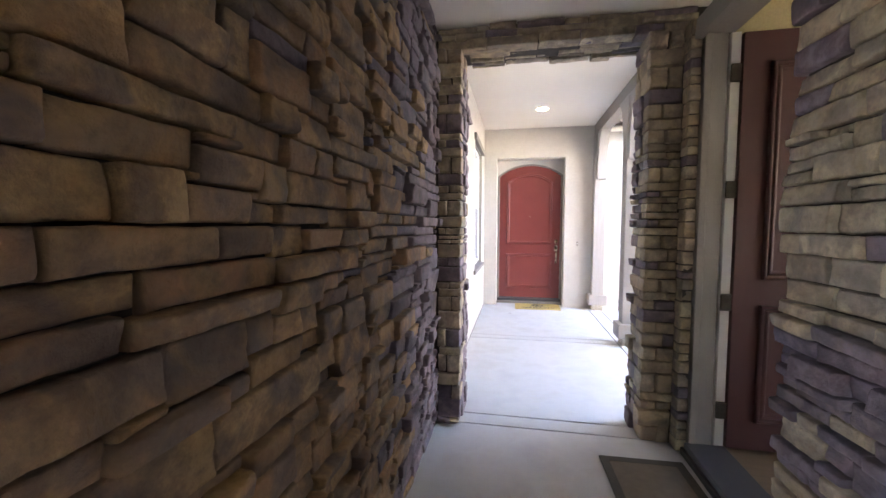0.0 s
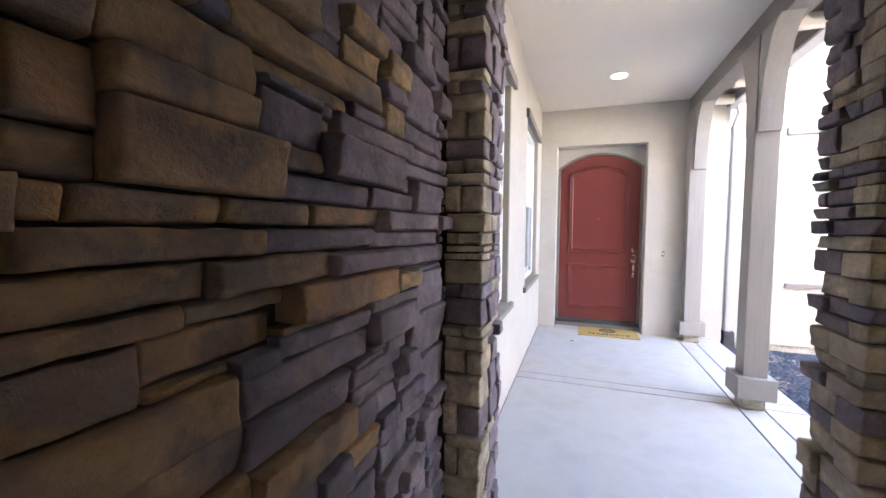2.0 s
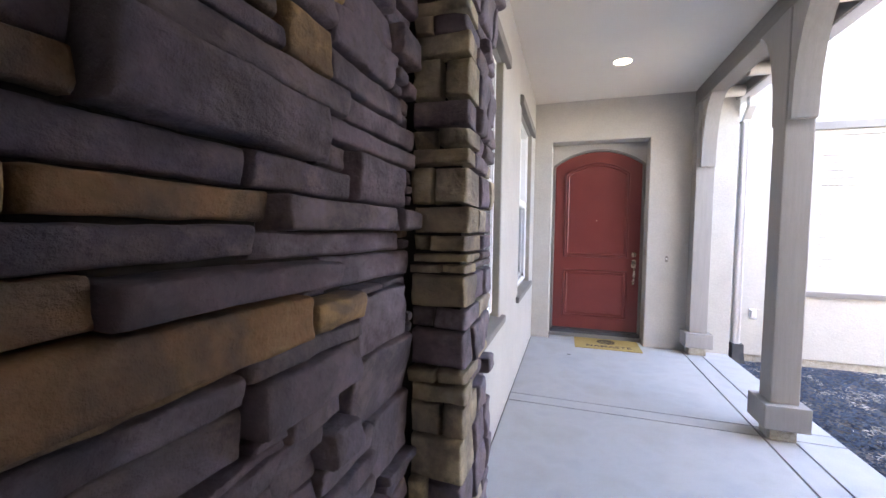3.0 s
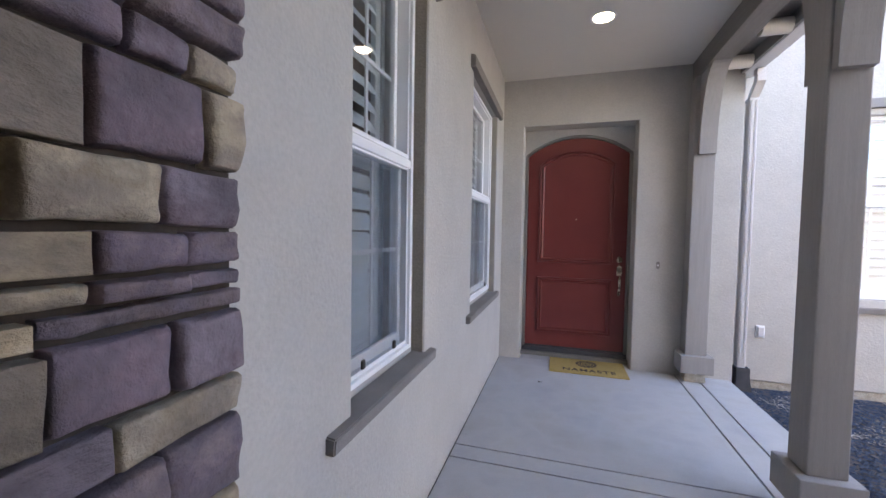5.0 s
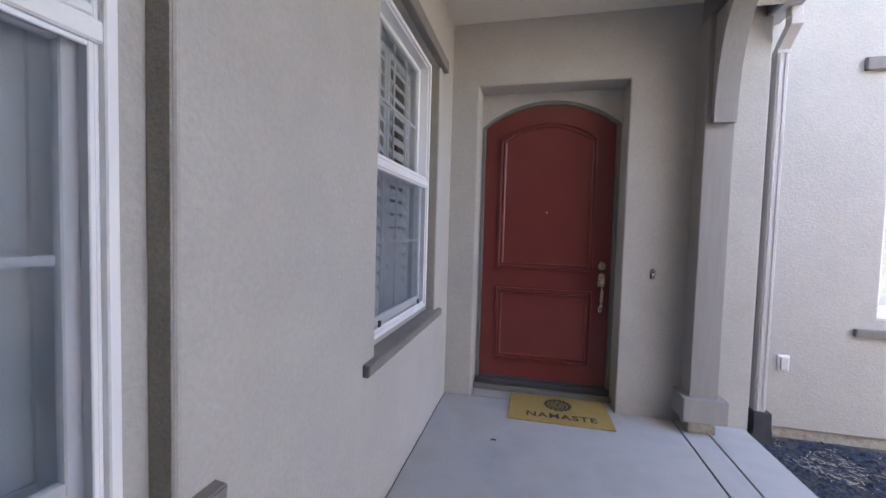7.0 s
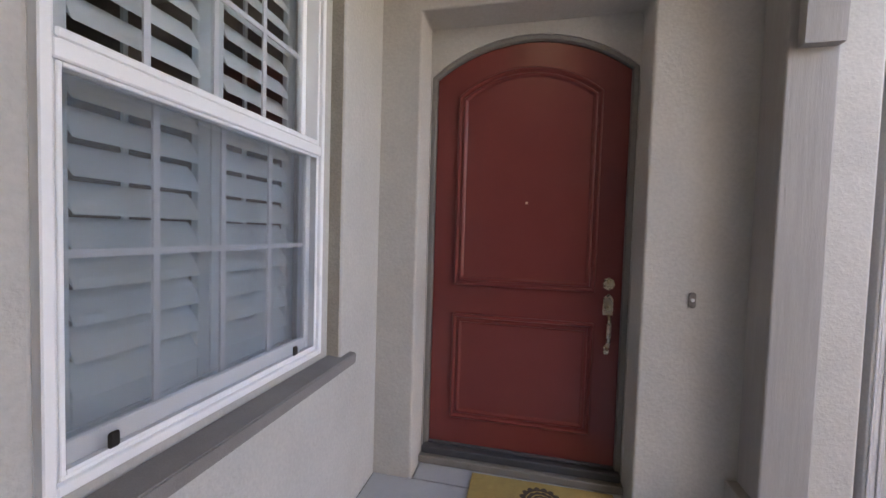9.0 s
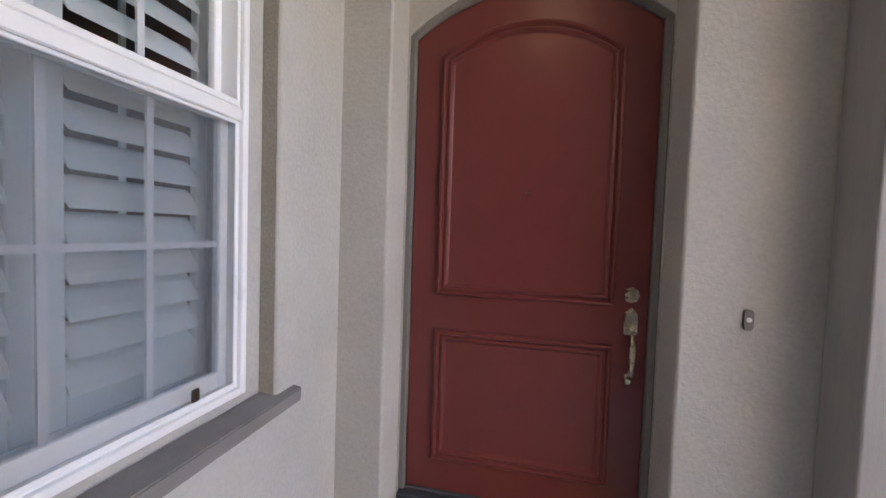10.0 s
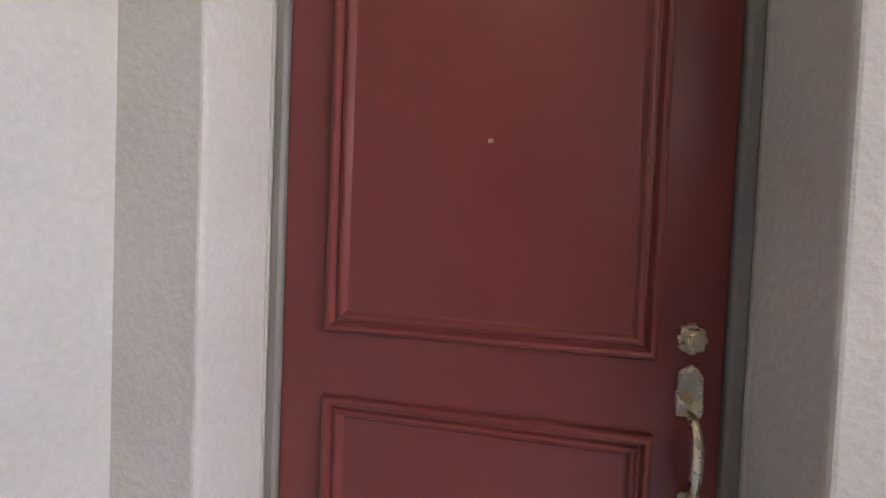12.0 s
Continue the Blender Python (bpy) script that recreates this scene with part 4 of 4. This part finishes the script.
WEST_MIDDLE_FAR = ((267, 295, 146, 157), (270, 294, 119, 126), (276, 296, 126, 130), (279, 308, 130, 136), (283, 303, 141, 146), (284, 333, 172, 180), (284, 294, 115, 119), (286, 327, 107, 115), (286, 317, 98, 107), (286, 318, 89, 98), (290, 328, 136, 141), (290, 319, 168, 172), (290, 308, 157, 166), (294, 326, 120, 122), (294, 326, 115, 120), (295, 308, 152, 157), (295, 328, 146, 152), (296, 338, 122, 130), (303, 332, 141, 146), (308, 346, 130, 135), (308, 344, 152, 162), (313, 352, 162, 168), (326, 355, 118, 122), (327, 354, 109, 118))
WEST_FAR = ((328, 354, 146, 152), (328, 382, 135, 140), (332, 370, 140, 146), (338, 355, 122, 128), (344, 354, 152, 157), (346, 386, 128, 135), (346, 386, 157, 162), (354, 380, 146, 157), (354, 384, 95, 112), (355, 381, 112, 126), (364, 386, 78, 95))


def fill(u0, u1, v0, v1, known, r, cell=0.01):
    """Known stones of a face, in centimetres, and broken courses in all the room that they leave."""
    nu, nv = round((u1 - u0) / cell), round((v1 - v0) / cell)
    taken = np.zeros((nv, nu), dtype=bool)
    out = []
    for a, b, c, d in known:
        i0, i1, j0, j1 = max(0, a - round(u0 * 100)), min(nu, b - round(u0 * 100)), c, d
        taken[j0:j1, i0:i1] = True
        out.append((u0 + i0 * cell, u0 + i1 * cell, v0 + j0 * cell, v0 + j1 * cell))
    for j in range(nv):
        i = 0
        while i < nu:
            if taken[j, i]:
                i += 1
                continue
            h, w = r.choice((4, 5, 6, 6, 7, 8, 9, 11)), r.choice((12, 16, 20, 26, 32, 38))
            run = 1
            while i + run < nu and not taken[j, i + run] and run < w + 6:
                run += 1
            w = run if run <= w + 5 else w
            h = min(h, max(3, w - 3))
            up = 1
            while j + up < nv and up < h + 2 and not taken[j + up, i:i + w].any():
                up += 1
            h = up if up <= h + 1 else h
            taken[j:j + h, i:i + w] = True
            if h >= 2 and w >= 3:
                out.append((u0 + i * cell, u0 + (i + w) * cell, v0 + j * cell, v0 + (j + h) * cell))
            i += w
    return out


def cladding(name, m, u0, u1, v0, v1, seed, label, core, jit=0.019, wide=0.37, tall=0.088, near=None, cool=lambda u, v: 1.15, thin=0.55, known=()):
    """A stone-faced wall: a dark core and one stone after another on its face. m: face, local x along, y inwards. near: the place on it
    round which the 300 single stones lie."""
    r = random.Random(seed)
    c = part(name, boxes(core), MORTAR, label=label)
    tagged(c, kind="structure")
    out = []
    if known:
        out = fill(u0, u1, v0, v1, known, r)
    else:
        split(u0, u1, v0, v1, r, out, tall, wide, thin)
    near = near or ((u0 + u1) / 2, 1.4)
    out.sort(key=lambda s: math.hypot((s[0] + s[1]) / 2 - near[0], ((s[2] + s[3]) / 2 - near[1]) * 1.2))
    rest = []
    for i, (a, b, p, q) in enumerate(out):
        d = r.gauss(0, jit * 0.55)
        if r.random() < 0.18:
            d += jit
        o = place_stone(c, m, (a + b) / 2, (p + q) / 2, b - a - 0.006, q - p - 0.006, max(-jit * 1.2, min(jit * 2, d)), r, cool=cool((a + b) / 2, (p + q) / 2))
        if i >= 300:
            rest.append((o.data, o.matrix_basis.copy()))
            bpy.data.objects.remove(o)
    if rest:
        for k in (0, 1, 2):
            some = [(me, mm) for me, mm in rest if me.materials[0] == STONE[k]]
            if some:
                joined("stones_joined", c, some, STONE_FAR[k])
    return c


west_face = pose(-0.80, 0, 0) @ FACE_X
# Grey share grows towards the porch: part real stone, part skylight as colour.
cladding("wall_stone_west", west_face, 1.32, 3.86, 0, 2.735, 11, "brown and grey stacked ledge-stone wall", (-1.3, -0.835, 1.32, 4.0, -0.1, 2.735), near=(2.6, 1.4),
         cool=lambda u, v: max(0.03, min(0.97, (u - 2.65) / 0.7)), known=WEST_NEAR + WEST_MIDDLE_NEAR + WEST_MIDDLE + WEST_MIDDLE_FAR + WEST_FAR)
stone_lip = place_stone(bpy.data.objects["wall_stone_west"], west_face, 3.79, 1.43, 0.12, 0.05, 0.045, random.Random(5), cool=1.0)
east_face = pose(0.73, 0, 0, 0, 0, -90)
# More grey below 1.1 m: part real, part skylight tint put into colour.
cladding("wall_stone_east", east_face, -2.89, -0.9, 0, 2.735, 23, "tan and grey stacked ledge-stone wall beside the open door", (0.765, 0.96, 0.9, 2.86, -0.1, 2.735), jit=0.024, wide=0.26, tall=0.10, thin=0.2, near=(-2.5, 1.3), cool=lambda u, v: 1.75 if v < 1.1 else 1.15)


def pier(name, seed, x0, x1, y0, y1, z0, z1, reveal_side, label, core, cool=1.15, beds=(), gap=0.009):
    """A stone pier: front face at y0 and one reveal face; every course turns the corner with one stone."""
    r = random.Random(seed)
    c = part(name, boxes(core), MORTAR, label=label)
    tagged(c, kind="structure")
    z = z0
    flip = False
    w = x1 - x0
    while z < z1 - 0.02:
        h = r.choice((0.045, 0.055, 0.065, 0.08, 0.095, 0.11, 0.13))
        above = [b for b in beds if b > z + 0.015]
        if above and above[0] - z < 0.14:
            h = above[0] - z
        h = min(h, z1 - z) if z1 - z - h > 0.03 else z1 - z
        flip = not flip
        d = r.gauss(0, 0.007)
        deep = r.uniform(0.10, 0.2) if flip else r.uniform(0.07, 0.13)
        cw = min(w, r.uniform(0.07, 0.12) if flip else r.uniform(0.12, 0.20))
        if w - cw < 0.045:
            cw = w
        zc = z + h / 2
        # corner stone seen on both faces
        xc = x1 - cw / 2 if reveal_side > 0 else x0 + cw / 2
        place_stone(c, pose(0, y0, 0), xc + reveal_side * d, zc, cw - gap + 0.001, h - gap, d, r, deep / 0.10, cool)
        rest = (x0, x1 - cw) if reveal_side > 0 else (x0 + cw, x1)
        while rest[1] - rest[0] > 0.04:
            k = min(rest[1] - rest[0], r.uniform(0.08, 0.2))
            if rest[1] - rest[0] - k < 0.045:
                k = rest[1] - rest[0]
            place_stone(c, pose(0, y0, 0), rest[0] + k / 2, zc, k - gap + 0.001, h - gap, r.gauss(0, 0.010), r, 1.0, cool)
            rest = (rest[0] + k, rest[1])
        # stones of the reveal, a greater share of them skylit grey
        face = pose(x1, 0, 0, 0, 0, 90) if reveal_side > 0 else pose(x0, 0, 0, 0, 0, -90)
        a = y0 + deep + 0.003
        while y1 - a > 0.03:
            k = min(y1 - a, r.uniform(0.07, 0.2))
            if y1 - a - k < 0.045:
                k = y1 - a
            u = (a + k / 2) * (1 if reveal_side > 0 else -1)
            place_stone(c, face, u, zc, k - gap + 0.001, h - gap, r.gauss(0, 0.010), r, 1.0, min(2.0, cool + 0.5))
            a += k
        z += h
    return c


pier("pier_west", 31, -0.80, -0.632, 3.86, 4.225, 0, 2.60, 1, "stacked ledge-stone pier of the passage opening", (-1.1, -0.66, 3.90, 4.22, -0.1, 2.62), 1.3,
     (0.910, 0.969, 1.014, 1.123, 1.185, 1.282, 1.313, 1.343, 1.395, 1.475, 1.584, 1.634, 1.688, 1.766))
pier("pier_east", 37, 0.54, 0.735, 3.865, 4.17, 0, 2.60, -1, "stacked ledge-stone pier beside the open door", (0.575, 0.99, 3.90, 4.16, -0.1, 2.62), 1.15,
     (0.541, 0.634, 0.718, 0.789, 0.873, 0.933, 0.987, 1.071, 1.129, 1.184, 1.265, 1.348, 1.399, 1.451, 1.495, 1.553, 1.591, 1.627, 1.679, 1.774, 1.825, 1.868, 1.919, 2.003, 2.069, 2.162), gap=0.006)
cladding("pier_return", pose(0, 3.79, 0), 0.732, 0.80, 0, 2.61, 41, "narrow strip of ledge stone beside the door frame", (0.745, 0.795, 3.80, 3.89, -0.1, 2.61), wide=0.2, jit=0.008)
cladding("lintel_stone", pose(0, 3.87, 0), -0.80, 0.80, 2.585, 2.735, 43, "ledge-stone lintel over the passage opening", (-0.82, 0.99, 3.90, 4.02, 2.60, 2.735), tall=0.08)
under = pose(0, 0, 2.600, 90, 0, 0)
cladding("lintel_underside", under, -0.60, 0.56, -4.22, -3.87, 47, "ledge-stone underside of the lintel", (-0.64, 0.58, 3.90, 4.20, 2.61, 2.64), tall=0.12)
cladding("wall_stone_south", pose(0, 4.15, 0, 0, 0, 180), -4.0, -1.0, 0, 2.0, 53, "stacked ledge-stone facing of the entry block", (1.0, 4.0, 4.121, 4.125, -0.1, 2.0), near=(-2.5, 1.2))

leaf = tagged(new("dry_leaf"), "small curled brown dry leaf on the concrete slab", "leaf")
leaf.matrix_basis = pose(-0.334, 7.473, 0.002, 0, 0, 35)
bm = bmesh.new()
rows = [[bm.verts.new((-0.022 + 0.0073 * i, (0.009 * math.sin(math.pi * (i + 0.4) / 6.8)) * j, 0.006 * abs(j) + 0.004 * math.sin(i * 0.9))) for j in (-1, 0, 1)] for i in range(7)]
for i in range(6):
    for j in range(2):
        bm.faces.new((rows[i][j], rows[i + 1][j], rows[i + 1][j + 1], rows[i][j + 1]))
part("blade", bm, INK, leaf)
